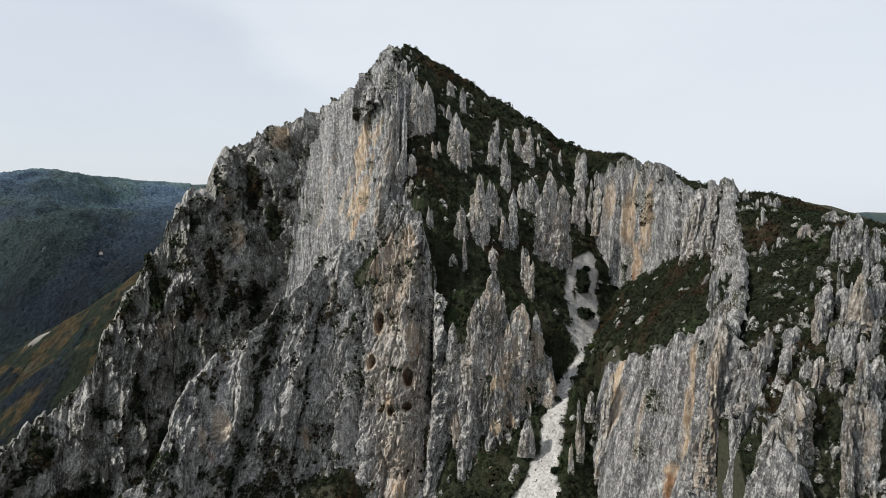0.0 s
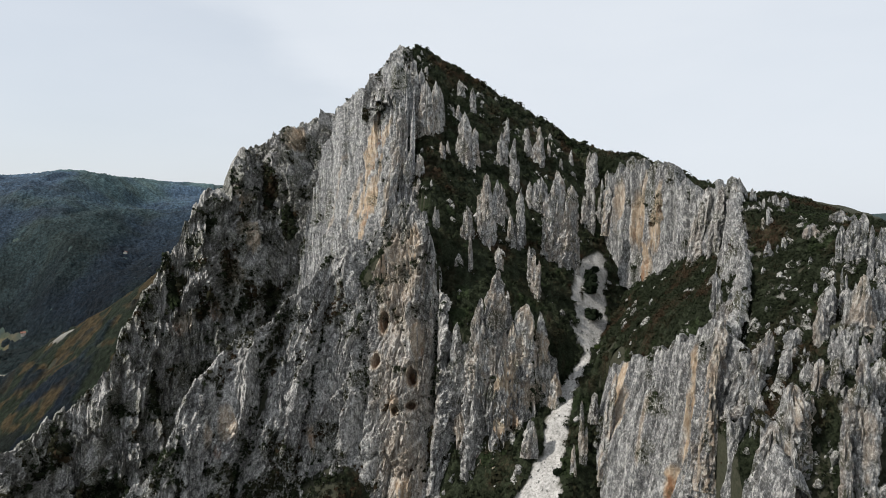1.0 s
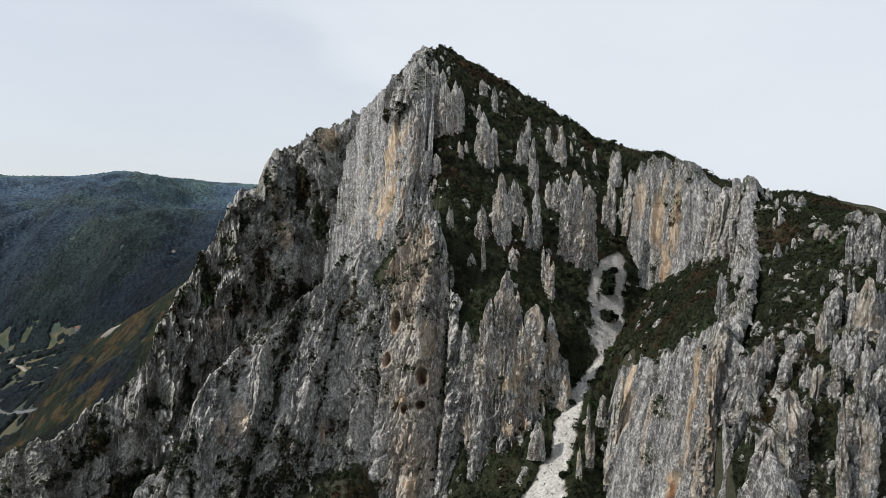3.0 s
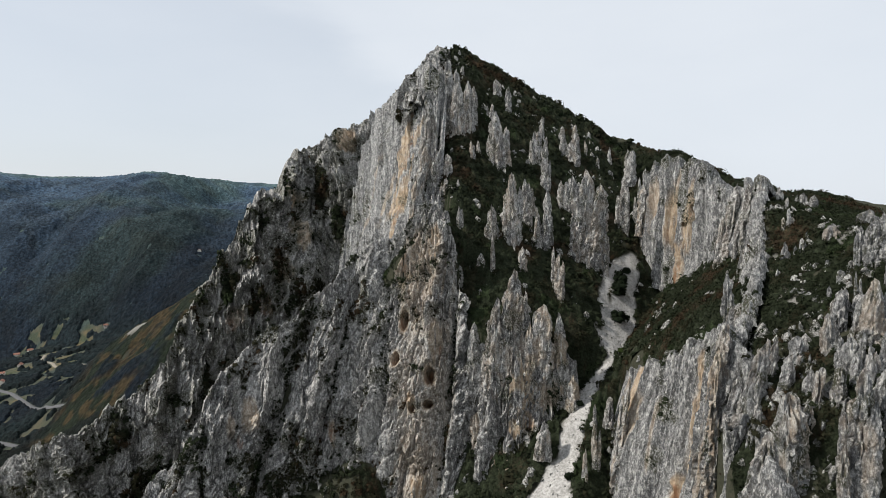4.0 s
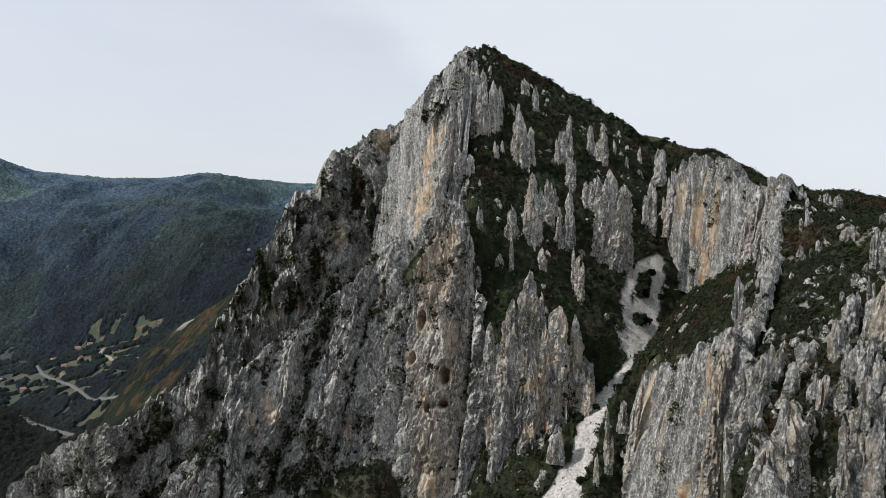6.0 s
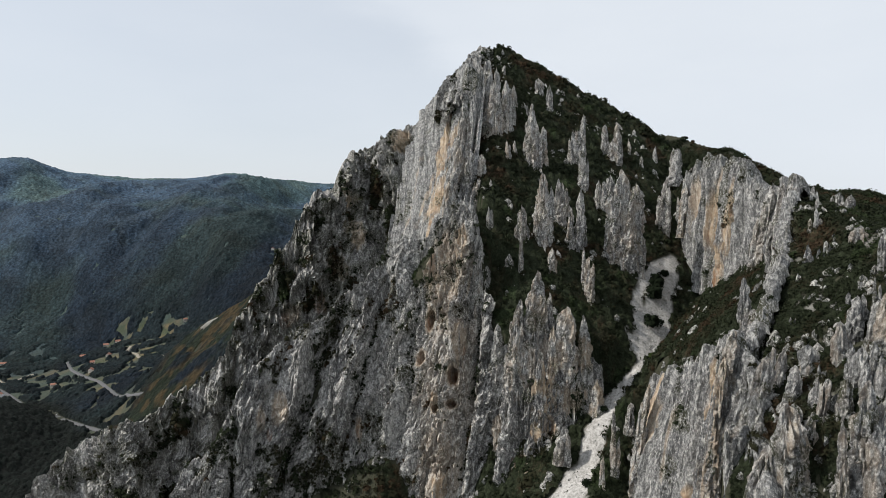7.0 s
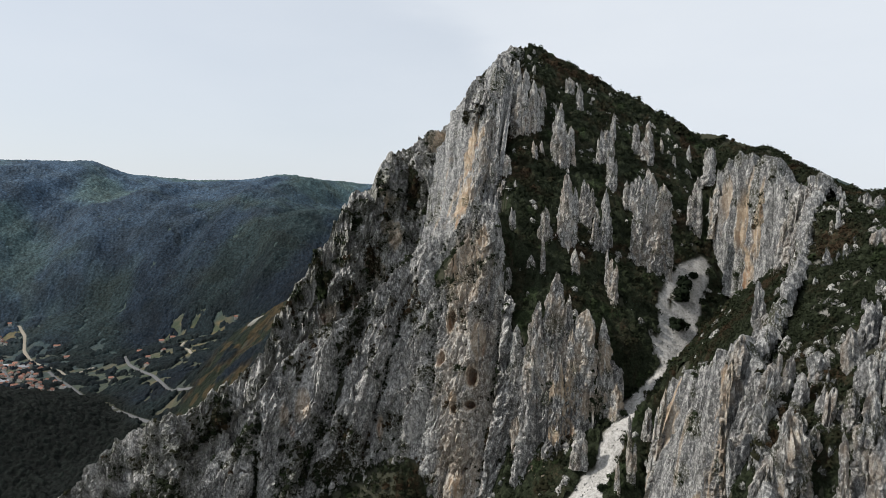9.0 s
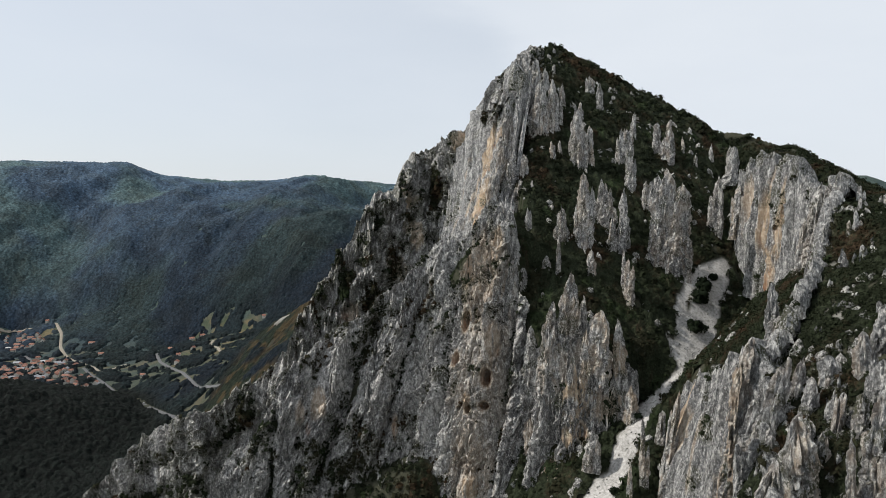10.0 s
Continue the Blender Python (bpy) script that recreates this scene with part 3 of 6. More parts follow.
def cliff(name, label, tops, feet, step, seed, width=9.0, depth=4.0, lean=0.0, crest=6.0, crest_cell=7.0, thick=14.0, tall=3.2, big=1.3, thickets=(), stains=(), rusts=(), caves=(), tufts=0.02, towards=(40, 0), material=None, ribs=0, rib_size=(2.5, 6.0), rib_height=(14, 50), moss_shade=0.0, rib_top=0.9, col=1.0, rug=1.2, stretch=1.8, gullies=(), straight=True, flute=0.0, slots=(0, 1.0, 2.0, 3.0, 6.0)):
    """A fluted limestone wall between a foot line and a crest line, with pillars, cracks, a jagged crest and a back.
    stains, rusts: (along 0-1, up 0-1, half width, half height in metres, strength). caves: (along, up, half width, half height, depth).
    gullies: (along, up, along, up, half width, depth, bushes); a negative depth is a buttress.
    slots: how many deep straight clefts, their least and most half width, least and most depth."""
    st, pt = spread_line(tops)
    sb, pb = spread_line(feet)
    length = st[-1]
    height = np.mean([np.linalg.norm(np.array(a) - b) for a, b in zip(pt, pb[np.linspace(0, len(pb) - 1, len(pt)).round().astype(int)])])
    nu, nv = int(length / step), int(height / step)
    u = np.linspace(0, 1, nu)
    soft = np.hanning(max(3, int(9 / step)) | 1)
    soft /= soft.sum()

    def along(s, p):
        c = np.stack([np.interp(u * s[-1], s, p[:, k]) for k in range(3)], -1)
        pad = len(soft) // 2
        return np.stack([np.convolve(np.pad(c[:, k], pad, mode="reflect", reflect_type="odd"), soft, "valid") for k in range(3)], -1)

    top, foot = along(st, pt), along(sb, pb)
    v = np.linspace(0, 1, nv)[:, None]
    base = foot[None] * (1 - v[..., None]) + top[None] * v[..., None]
    um, vm = (u * length)[None] + 0 * v, v * np.linalg.norm(top - foot, axis=1)[None]
    run = (top[-1] - top[0] + foot[-1] - foot[0])[:2]
    run /= np.linalg.norm(run)
    us = (base[..., :2] @ run if straight else um) - lean * (base[..., 2] if straight else vm) + 3 * value_noise(um / 25, vm / 30, 0, seed)

    # crest of separate teeth
    f1, f2, who, _ = cells(us / crest_cell, np.zeros_like(us) + 0.5, seed + 1)
    tooth = (who * 1.3 - 0.45) * np.clip(1.15 - 1.6 * f1, 0, 1) ** 0.7
    tooth = tooth + 0.35 * fbm(us / 2.2, 0 * us, 0, 3, seed + 2)
    base[..., 2] += crest * tooth * step01(0.55, 1.0, v)
    du, dv = np.gradient(base, axis=1), np.gradient(base, axis=0)
    wide = max(3, int(16 / step)) | 1
    ker = np.hanning(wide + 2)[1:-1]
    ker /= ker.sum()
    face = np.cross(np.gradient(top + foot, axis=0), (top - foot))
    face = np.stack([np.convolve(np.pad(face[:, k], wide // 2, mode="edge"), ker, "valid") for k in range(3)], -1)
    face /= np.linalg.norm(face, axis=1, keepdims=True)
    mid = (top + foot) / 2
    side = np.sign(((np.array((*towards, 300)) - mid)[:, :2] * face[:, :2]).sum())
    face = face * side

    def spot(su, sv):
        """Metres to the side of and above a place on the wall."""
        i, j = int(round(sv * (nv - 1))), int(round(su * (nu - 1)))
        level = np.array((-face[j, 1], face[j, 0]))
        return (base[..., :2] - base[i, j, :2]) @ (level / np.linalg.norm(level)), (base[..., 2] - base[i, j, 2])

    # buttresses, pillars, broken rock and cracks
    slow = 12 * max(1.0, (stretch / 1.8) ** 1.5)
    wx, wz = 0.7 * fbm(um / 9, vm / slow, 0, 2, seed + 8), 0.7 * fbm(um / 9, vm / slow, 3, 2, seed + 8)
    a1, a2, aw, ar = cells(us / width + 0.35 * wx, vm / (width * tall) + aw0(seed) + 0.4 * wz, seed + 3)
    b1, b2, bw, br = cells(us / (width * 0.40) + 0.7 * wx, vm / (width * tall * 0.42) + 0.7 * wz, seed + 4)
    c1, c2, cw, cr = cells(us / 2.1 + 1.1 * wz, vm / (2.1 * stretch) + 1.1 * wx, seed + 5)
    rough = 0.55 + 0.9 * step01(-0.3, 0.3, fbm(um / 22, vm / 30, 7, 2, seed + 16))
    out = depth * big * 2.0 * (ridged(us / (width * 1.9) + 0.3 * wx, vm / (width * tall * 1.3) + 0.3 * wz, 0.5, 2, seed + 20) - 0.4)
    out += depth * col * (1.0 * step01(0.0, 0.13, a2 - a1) - 0.8 + (aw - 0.5) * 1.1 + 0.8 * ar)
    out += depth * col * 0.55 * (0.7 * step01(0.0, 0.18, b2 - b1) - 0.5 + (bw - 0.5) * 1.3 + 1.0 * br)
    out += rug * rough * 2.6 * (ridged(us / 6.5 + 0.5 * wx, vm / (6.5 * stretch) + 0.5 * wz, 1.5, 4, seed + 31, 0.6) - 0.4)
    out += rug * rough * 0.7 * (0.5 * step01(0.0, 0.2, c2 - c1) - 0.3 + (cw - 0.5) * 1.3 + 1.3 * cr)
    if flute:
        out += depth * flute * 1.3 * (ridged(us / (width * 0.55) + 0.25 * wx, vm / (width * tall * 1.6), 2.5, 1, seed + 33) - 0.45)
        out += depth * flute * 0.6 * (ridged(us / (width * 0.24) + 0.3 * wx, vm / (width * tall * 0.7), 4.5, 1, seed + 34) - 0.45)
    wild = np.zeros((nv, nu))
    vn = vm / vm.max(axis=0)
    crook = fbm(um / 14, vm / 14, 5, 3, seed + 41)
    patch = step01(-0.25, 0.15, fbm(um / 7, vm / 11, 9, 3, seed + 42))
    r = np.random.default_rng(seed + 43)
    clefts = []
    for k in range(slots[0]):
        cu, low = (k + 0.2 + 0.6 * r.random()) / slots[0], r.uniform(-0.05, 0.5)
        clefts.append((cu, r.uniform(0.75, 1.1), cu + r.uniform(-0.012, 0.012), low, r.uniform(*slots[1:3]), r.uniform(*slots[3:5]), 0.15))
    for u0, v0, u1, v1, w, dig, bush in (*gullies, *clefts):
        s = np.clip((vn - v0) / (v1 - v0), -0.15, 1.15)
        off = um - (u0 + s * (u1 - u0)) * length + min(3.0, 0.4 * w) * crook
        inside = step01(-0.12, 0.12, (vn - v0) / (v1 - v0)) * step01(1.12, 0.88, (vn - v0) / (v1 - v0))
        out -= dig * np.clip(1 - np.abs(off) / w, 0, 1) ** (0.8 if w > 3 else 0.55) * inside
        wild = np.maximum(wild, bush * step01(0.75, 0.1, np.abs(off) / w) * inside * patch)
    x, y, z = base[..., 0], base[..., 1], base[..., 2]
    out += fbm(x / 34, y / 34, z / 60, 3, seed + 6) * depth * 1.3
    out += fbm(x / 1.9, y / 1.9, z / 2.8, 3, seed + 7, 0.6) * rug * 0.35
    ledge = fbm(um / 40, vm / 7, 0, 3, seed + 9)
    out += step01(0.15, 0.4, ledge) * depth * 0.35
    paint = np.zeros((nv, nu, 3))
    for k, spots in ((0, stains), (1, rusts)):
        for su, sv, w, h, power in spots:
            wob = fbm(um / 5, vm / 16, 0, 3, seed + 12) * 0.7
            sx, sz = spot(su, sv)
            q = (sx / w) ** 2 + (sz / h) ** 2 + wob
            paint[..., k] = np.maximum(paint[..., k], power * step01(1.15, 0.35, q))
    for su, sv, w, h, dig in caves:
        cu, cv = spot(su, sv)
        wob = 1 + 0.3 * fbm(um / 2.5, vm / 2.5, 0, 2, seed + 13)
        q = (np.hypot(cu / w, np.where(cv > 0, cv / (h * 0.9), cv / h)) ** 2) * wob
        out = out * (1 - 0.5 * step01(4.0, 1.4, q)) - 2.4 * dig * step01(1.05, 0.6, q)
        paint[..., 1] = np.maximum(paint[..., 1], 0.7 * step01(1.4, 0.8, q) * step01(-1.2 * h, 0.3 * h, -cv))
        paint[..., 0] = np.maximum(paint[..., 0], 0.6 * step01(3.0, 1.3, q))
    scale = step01(0.0, 0.05, u)[None] * step01(1.0, 0.95, u)[None] * 0.75 + 0.25
    scale = scale * (1 - 0.85 * step01(0.82, 1.0, v) * np.abs(face[None, :, 2]))
    verts = base + face[None] * (out * scale)[..., None]
    green = fbm(x / 14, y / 14, z / 14, 4, seed + 15)
    # the offset spreads the dark growth further, standing in for shade on that wall
    paint[..., 2] = step01(0.12 - moss_shade, 0.45 - moss_shade, green)
    for su, sv, w, h, power in thickets:
        q = ((um - su * length) / w) ** 2 + ((vm - sv * vm.max(axis=0)) / h) ** 2 + 0.9 * fbm(um / 9, vm / 9, 0, 3, seed + 19)
        wild = np.maximum(wild, power * step01(1.1, 0.4, q))
    # plants root in cracks and on ledges
    fine = np.gradient(verts, axis=0)
    flat = np.hypot(fine[..., 0], fine[..., 1]) / (np.abs(fine[..., 2]) + 0.05)
    want = np.clip(flat - 0.9, 0, 2) * 0.8 + step01(0.14, 0.0, b2 - b1) * 0.5
    want = want * step01(0.0, 0.30, green) + 2.0 * step01(0.30, 0.42, green)
    pick = rng.random(want.shape) < (want * tufts * 2.0 + wild * 0.5) * step * step
    paint[..., 2] = np.maximum(paint[..., 2], wild)
    pick[: max(1, nv // 40)] = False
    TUFTS.append(np.c_[verts[pick], np.full(pick.sum(), step)])
    # over the crest and down the back
    rows = [verts]
    back = verts[-1] - face * 0
    for k, (b, drop) in enumerate(((0.08, 0.02), (0.18, 0.06), (0.30, 0.14), (0.42, 0.26), (0.55, 0.42), (0.68, 0.62), (0.8, 0.85), (1.0, 1.5))):
        bump = fbm(back[:, 0] / 1.6, back[:, 1] / 1.6, k * 0.7, 4, seed + 17, 0.65) * min(0.17 * thick, 1.8) * (b < 0.9)
        go = back - face * (thick * b + bump)[:, None]
        go[:, 2] = back[:, 2] - drop * thick + bump * 0.6
        rows.append(go[None])
    verts = np.concatenate(rows)
    paint = np.concatenate([paint] + [np.repeat(paint[-1:] * (0, 0, 1), 8, axis=0)])
    vs, qs, ps = [verts.reshape(-1, 3)], [grid_quads(len(verts), nu)], [paint.reshape(-1, 3)]
    count = verts.shape[0] * nu
    r = np.random.default_rng(seed)
    for k in range(ribs):
        iu, hi = int(r.uniform(0.02, 0.98) * (nu - 1)), r.uniform(0.12, rib_top) ** 0.8
        it = min(int(hi * (nv - 1)), nv - 1)
        if any(abs(u[iu] - c[0]) * length < 8 and c[1] - 0.15 < hi < c[1] + 0.3 for c in caves):
            continue
        tip, base0 = verts[it, iu], foot[iu]
        h = min(r.uniform(*rib_height), max(6.0, (tip[2] - base0[2]) * 0.95))
        rad = r.uniform(*rib_size) * (0.6 + 0.4 * h / rib_height[1])
        grow = (top[iu] - foot[iu]) / max(1.0, top[iu, 2] - foot[iu, 2])
        low = tip - grow * h - face[iu] * rad * 0.35
        turn = math.atan2(face[iu, 1], face[iu, 0]) + math.pi / 2
        c, s = math.cos(turn), math.sin(turn)
        stain = 0.4 * float(paint[it, iu, 0]) + 0.1 * r.random()
        pts, faces, m = column(r, low[0], low[1], low[2], h + r.uniform(0, 0.12) * h, rad, 3.0, seed * 7 + k, step * 1.25, k, 0, 0, grow[0] * c + grow[1] * s + lean * 0.5, turn, stain, True, grow[1] * c - grow[0] * s)
        vs.append(pts)
        qs.append(faces + count)
        ps.append(m)
        count += len(pts)
    ob = new(name, mesh_of(name, np.concatenate(vs), np.concatenate(qs), material or ROCK, np.concatenate(ps)))
    return tagged(ob, label, "cliff", "limestone walls")


def aw0(seed):
    return (seed * 0.37) % 1.0


def column(r, x, y, foot, h, rad, sink, seed, detail, k=0, off=0.0, deep=0.0, slant=0.0, turn=0.0, stain=0.0, blade=False, tilt=0.0):
    """One tapered, cracked and faceted column of rock: its points, faces and masks."""
    nv, nu = int(np.clip((h + sink) / detail, 10, 160)), int(np.clip(2 * math.pi * rad / detail, 10, 80))
    v = np.linspace(0, 1, nv)[:, None]
    a = np.linspace(0, 2 * math.pi, nu, endpoint=False)[None]
    z = -sink + v * (h + sink) + 0 * a
    broken = ridged(np.cos(a) * 0.9 + k * 3.1, 0 * v + seed % 53, np.sin(a) * 0.9, 2, seed % 983) - 0.45
    z = z + broken * min(0.16 * h, 4.5) * step01(0.45, 0.92, v)
    blunt = r.uniform(0.34, 0.62) if not blade else r.uniform(0.62, 0.82)
    prof = (1 - v) ** r.uniform(0.55, 0.9) * (1 - blunt) + blunt * np.sqrt(np.clip(1 - v ** r.uniform(9, 22), 0, 1))
    ring = a * rad + 0.25 * z * r.uniform(-0.3, 0.3)
    wob = value_noise(np.cos(a) * 1.7 + k, np.sin(a) * 1.7, z / 9 + seed % 97, seed)
    wide = max(1.2, rad * 0.62)
    k1, k2, kw, kr = cells(ring / wide + 0.3 * wob, z / (wide * (8.0 if blade else 5.5)), seed % 999)
    j1, j2, jw, jr = cells(ring / (wide * 0.36) + 0.5 * wob, z / (wide * (4.0 if blade else 2.4)), seed % 999 + 1)
    arris = ridged(np.cos(a) * rad / (wide * 1.1) + k, z / (wide * 9.0) + 0.4 * wob, np.sin(a) * rad / (wide * 1.1), 3, seed % 997, 0.6) - 0.4
    chips = ridged(np.cos(a) * rad / 2.2 + k, z / 4.2, np.sin(a) * rad / 2.2, 3, seed % 991, 0.6) - 0.4
    rib = 1 + 0.22 * wob + 0.55 * arris + 0.36 * chips + 0.36 * (0.7 * step01(0, 0.14, k2 - k1) - 0.5 + (kw - 0.5) + 1.0 * kr) + 0.20 * (0.6 * step01(0, 0.14, j2 - j1) - 0.4 + (jw - 0.5) * 1.2 + 1.1 * jr)
    rib = rib * step01(1.0, 0.97, v) + (1 - step01(1.0, 0.97, v))
    ex, ey = rad * 1.05, rad * (r.uniform(1.2, 1.6) if blade else r.uniform(0.6, 0.95))
    px, py = np.cos(a) * ex * prof * rib, np.sin(a) * ey * prof * rib
    wx = fbm(px / 2.4 + x, py / 2.4 + y, z / 7.0, 3, seed, 0.6) * 0.15 * rad
    wy = fbm(px / 2.4 + y, py / 2.4 + x, z / 7.0, 3, seed + 5, 0.6) * 0.15 * rad
    sway = r.uniform(-0.05, 0.05) * (0.4 if blade else 1.0) + slant
    px, py = px + wx + off + sway * z, py + wy + deep + tilt * z
    c, s = math.cos(turn), math.sin(turn)
    pts = np.stack([x + px * c - py * s, y + px * s + py * c, foot + z + 0.5 * fbm(px / 1.5, py / 1.5, z / 3, 2, seed + 9)], -1).reshape(-1, 3)
    m = np.zeros((nv, nu, 3))
    m[..., 0] = stain * step01(0.0, 0.5, fbm(px / 4, py / 4, z / 9, 2, seed + 3) + 0.25)
    m[..., 2] = step01(0.15, 0.45, fbm(px / 5, py / 5, z / 5, 3, seed + 4))
    return pts, grid_quads(nv, nu, wrap=True), m.reshape(-1, 3)


def pinnacle(x, y, foot, top, radius, label="weathered grey limestone pinnacle rising from dark scrub", fins=None, slant=0.0, stain=0.0, turn=None, blade=False):
    """A rock needle: a few tapered fluted columns grown together."""
    seed = int(abs(x * 131 + y * 71 + top * 17)) % 100000
    r = np.random.default_rng(seed)
    height = top - foot
    count = fins or int(np.clip(round(radius / 2.0), 2, 6))
    turn = r.uniform(-0.5, 0.5) if turn is None else turn
    rock = thing("rock_pinnacle", label, "rock pinnacle", "limestone pinnacles", at=(x, y, foot))
    detail = 1.25 if y > 400 else (1.0 if y > 300 else 0.75)
    for k in range(count):
        lead = k == 0
        h = height * (1.0 if lead else r.uniform(0.45, 0.92))
        rad = radius * (0.62 if count > 2 else 0.75) * (1.0 if lead else r.uniform(0.5, 0.85))
        off = 0.0 if lead else r.uniform(0.25, 0.75) * radius * (1 if k % 2 else -1)
        deep = r.uniform(-0.35, 0.35) * radius
        pts, faces, m = column(r, x, y, foot, h, rad, 0.35 * radius + 4, seed + 11 * k, detail, k, off, deep, slant, turn, stain, blade)
        part_mesh("spire", mesh_of("spire", pts - (x, y, foot), faces, SLAB if y < 320 else ROCK, m), rock)
    return rock


def fin(x, y, foot, top, half, slant=0.0, stain=0.0):
    """A tall upright slab of limestone, deeper than it is wide."""
    return pinnacle(x, y, foot, top, half * 1.15, "tall upright fin of pale grey limestone", fins=4 if top - foot > 40 else 3, slant=slant, stain=stain * 0.9, turn=0.0, blade=top - foot > 26)


# ---- the cliffs ----
cliff("lower_cliff", "broad grey limestone wall, rugged, with caves and tan streaks",
      [(-185, 318, 114), (-170, 327, 146), (-156, 334, 160), (-146, 344, 184), (-141, 361, 206), (-127, 380, 222), (-103, 393, 237), (-89, 407, 254), (-78, 425, 273), (-58, 424, 282), (-43, 417, 291), (-28, 415, 307), (-14, 412, 301), (-9, 404, 273), (-4, 396, 251), (6, 402, 227)],
      [(-170, 300, 85), (-150, 308, 85), (-136, 316, 85), (-122, 326, 88), (-105, 338, 90), (-85, 346, 92), (-62, 352, 95), (-40, 355, 98), (-22, 356, 100), (-8, 354, 104), (4, 362, 112)],
      0.65, 11, width=11, depth=2.6, tall=2.6, big=1.5, lean=0.3, crest=6, thick=16, tufts=0.05, col=0.8, rug=1.5, stretch=2.0,
      gullies=[(0.46, 0.95, 0.35, 0.36, 13, 13, 1.0), (0.36, 0.98, 0.29, 0.55, 6, 3, 0.5), (0.60, 0.88, 0.51, 0.36, 7, 6, 0.7), (0.665, 0.98, 0.665, 0.28, 7, 6.5, 0.6), (0.90, 1.0, 0.885, 0.25, 9, 10, 0.8), (0.775, 1.0, 0.80, 0.15, 15, -6, 0.0), (0.40, 0.96, 0.30, 0.30, 12, -5, 0.0), (0.54, 0.90, 0.45, 0.40, 8, -3.5, 0.0), (0.22, 0.9, 0.20, 0.3, 8, 5, 0.8)],
      thickets=[(0.43, 0.90, 9, 8, 0.6), (0.34, 0.90, 6, 9, 0.5), (0.31, 0.95, 5, 6, 0.5), (0.58, 0.25, 22, 9, 0.8), (0.42, 0.36, 20, 9, 0.9), (0.77, 0.51, 8, 3.5, 0.9), (0.63, 0.50, 5, 8, 0.3), (0.74, 0.40, 4, 4, 0.5), (0.50, 0.72, 5, 12, 0.35)],
      stains=[(0.775, 0.88, 4, 14, 0.7), (0.70, 0.84, 5, 14, 0.7), (0.815, 0.63, 5, 16, 0.6), (0.76, 0.66, 7, 14, 0.45), (0.76, 0.42, 4, 7, 0.8), (0.815, 0.20, 6, 9, 0.8), (0.78, 0.50, 22, 60, 0.25), (0.75, 0.78, 20, 30, 0.45), (0.80, 0.25, 16, 26, 0.4), (0.34, 0.70, 6, 12, 0.55), (0.30, 0.72, 4, 9, 0.5), (0.548, 0.43, 3, 9, 0.6)],
      rusts=[(0.548, 0.42, 2.0, 7, 0.6), (0.32, 0.62, 1.6, 4, 0.5), (0.70, 0.86, 2.0, 6, 0.5), (0.84, 0.62, 1.5, 6, 0.5)],
      caves=[(0.716, 0.675, 3.0, 6.2, 6), (0.703, 0.572, 2.8, 4.2, 5), (0.803, 0.515, 3.0, 5.4, 6), (0.808, 0.435, 2.8, 2.4, 5), (0.765, 0.402, 1.8, 2.2, 4)])
cliff("pinnacle_cliff", "grey limestone buttress split into sharp pinnacles above a scree gully",
      [(-6, 399, 186), (-1, 395, 205), (6, 391, 225), (17, 389, 236), (26, 390, 242), (33, 391, 232), (38, 389, 222), (48, 386, 224), (55, 387, 214), (59, 387, 219), (66, 389, 208)],
      [(-8, 356, 118), (0, 352, 120), (10, 348, 124), (22, 349, 125), (32, 352, 130), (44, 356, 140), (57, 366, 150), (68, 378, 165)],
      0.6, 23, slots=(9, 1.5, 3.0, 4.0, 8.0), width=8, depth=3.4, tall=4.0, rug=1.0, stretch=2.4, big=1.2, lean=0.12, crest=9, crest_cell=8.5, thick=12,
      stains=[(0.38, 0.22, 7, 14, 1.0), (0.42, 0.12, 8, 10, 0.9), (0.78, 0.6, 5, 10, 0.6), (0.22, 0.55, 4, 12, 0.4)],
      rusts=[(0.36, 0.3, 5, 7, 0.6), (0.60, 0.22, 4, 9, 0.6)],
      caves=[(0.33, 0.14, 2.0, 5.0, 5), (0.40, 0.07, 2.6, 3.4, 5), (0.58, 0.42, 2.4, 4.5, 5), (0.63, 0.2, 3, 5, 4)])
cliff("upper_cliff", "tall pale limestone face below the summit with tan vertical streaks",
      [(-138, 589, 271), (-130, 595, 307), (-124, 597, 338), (-115, 597, 366), (-106, 592, 391), (-92, 581, 402), (-77, 567, 406), (-69, 558, 414), (-55, 542, 418), (-44, 524, 417), (-36, 522, 409), (-29, 518, 396)],
      [(-142, 574, 205), (-126, 552, 205), (-104, 518, 212), (-78, 480, 226), (-58, 456, 246), (-44, 444, 262), (-34, 440, 278), (-24, 446, 290)],
      0.62, 37, width=9.0, depth=1.9, tall=9.0, big=0.9, rug=0.22, stretch=6.0, col=0.9, flute=0.8, slots=(10, 1.5, 2.6, 2.5, 5.0), lean=0.0, straight=False, crest=5, thick=16, tufts=0.008, material=TOWER_ROCK,
      stains=[(0.715, 0.36, 9, 34, 1.0), (0.735, 0.66, 6, 30, 0.95), (0.69, 0.50, 5, 40, 0.8), (0.60, 0.44, 4, 26, 0.5), (0.50, 0.62, 3, 24, 0.4), (0.80, 0.58, 4, 26, 0.7), (0.42, 0.5, 3, 20, 0.35)],
      rusts=[(0.745, 0.58, 1.3, 22, 0.9), (0.70, 0.30, 3.0, 13, 0.8)],
      gullies=[(0.755, 0.80, 0.745, 0.42, 1.6, 4.5, 0.0), (0.55, 1.0, 0.56, 0.2, 1.8, 3.0, 0.0), (0.30, 1.0, 0.28, 0.2, 1.8, 3.0, 0.0)],
      thickets=[(0.74, 0.20, 7, 4, 0.6), (0.9, 0.30, 4, 10, 0.8)])
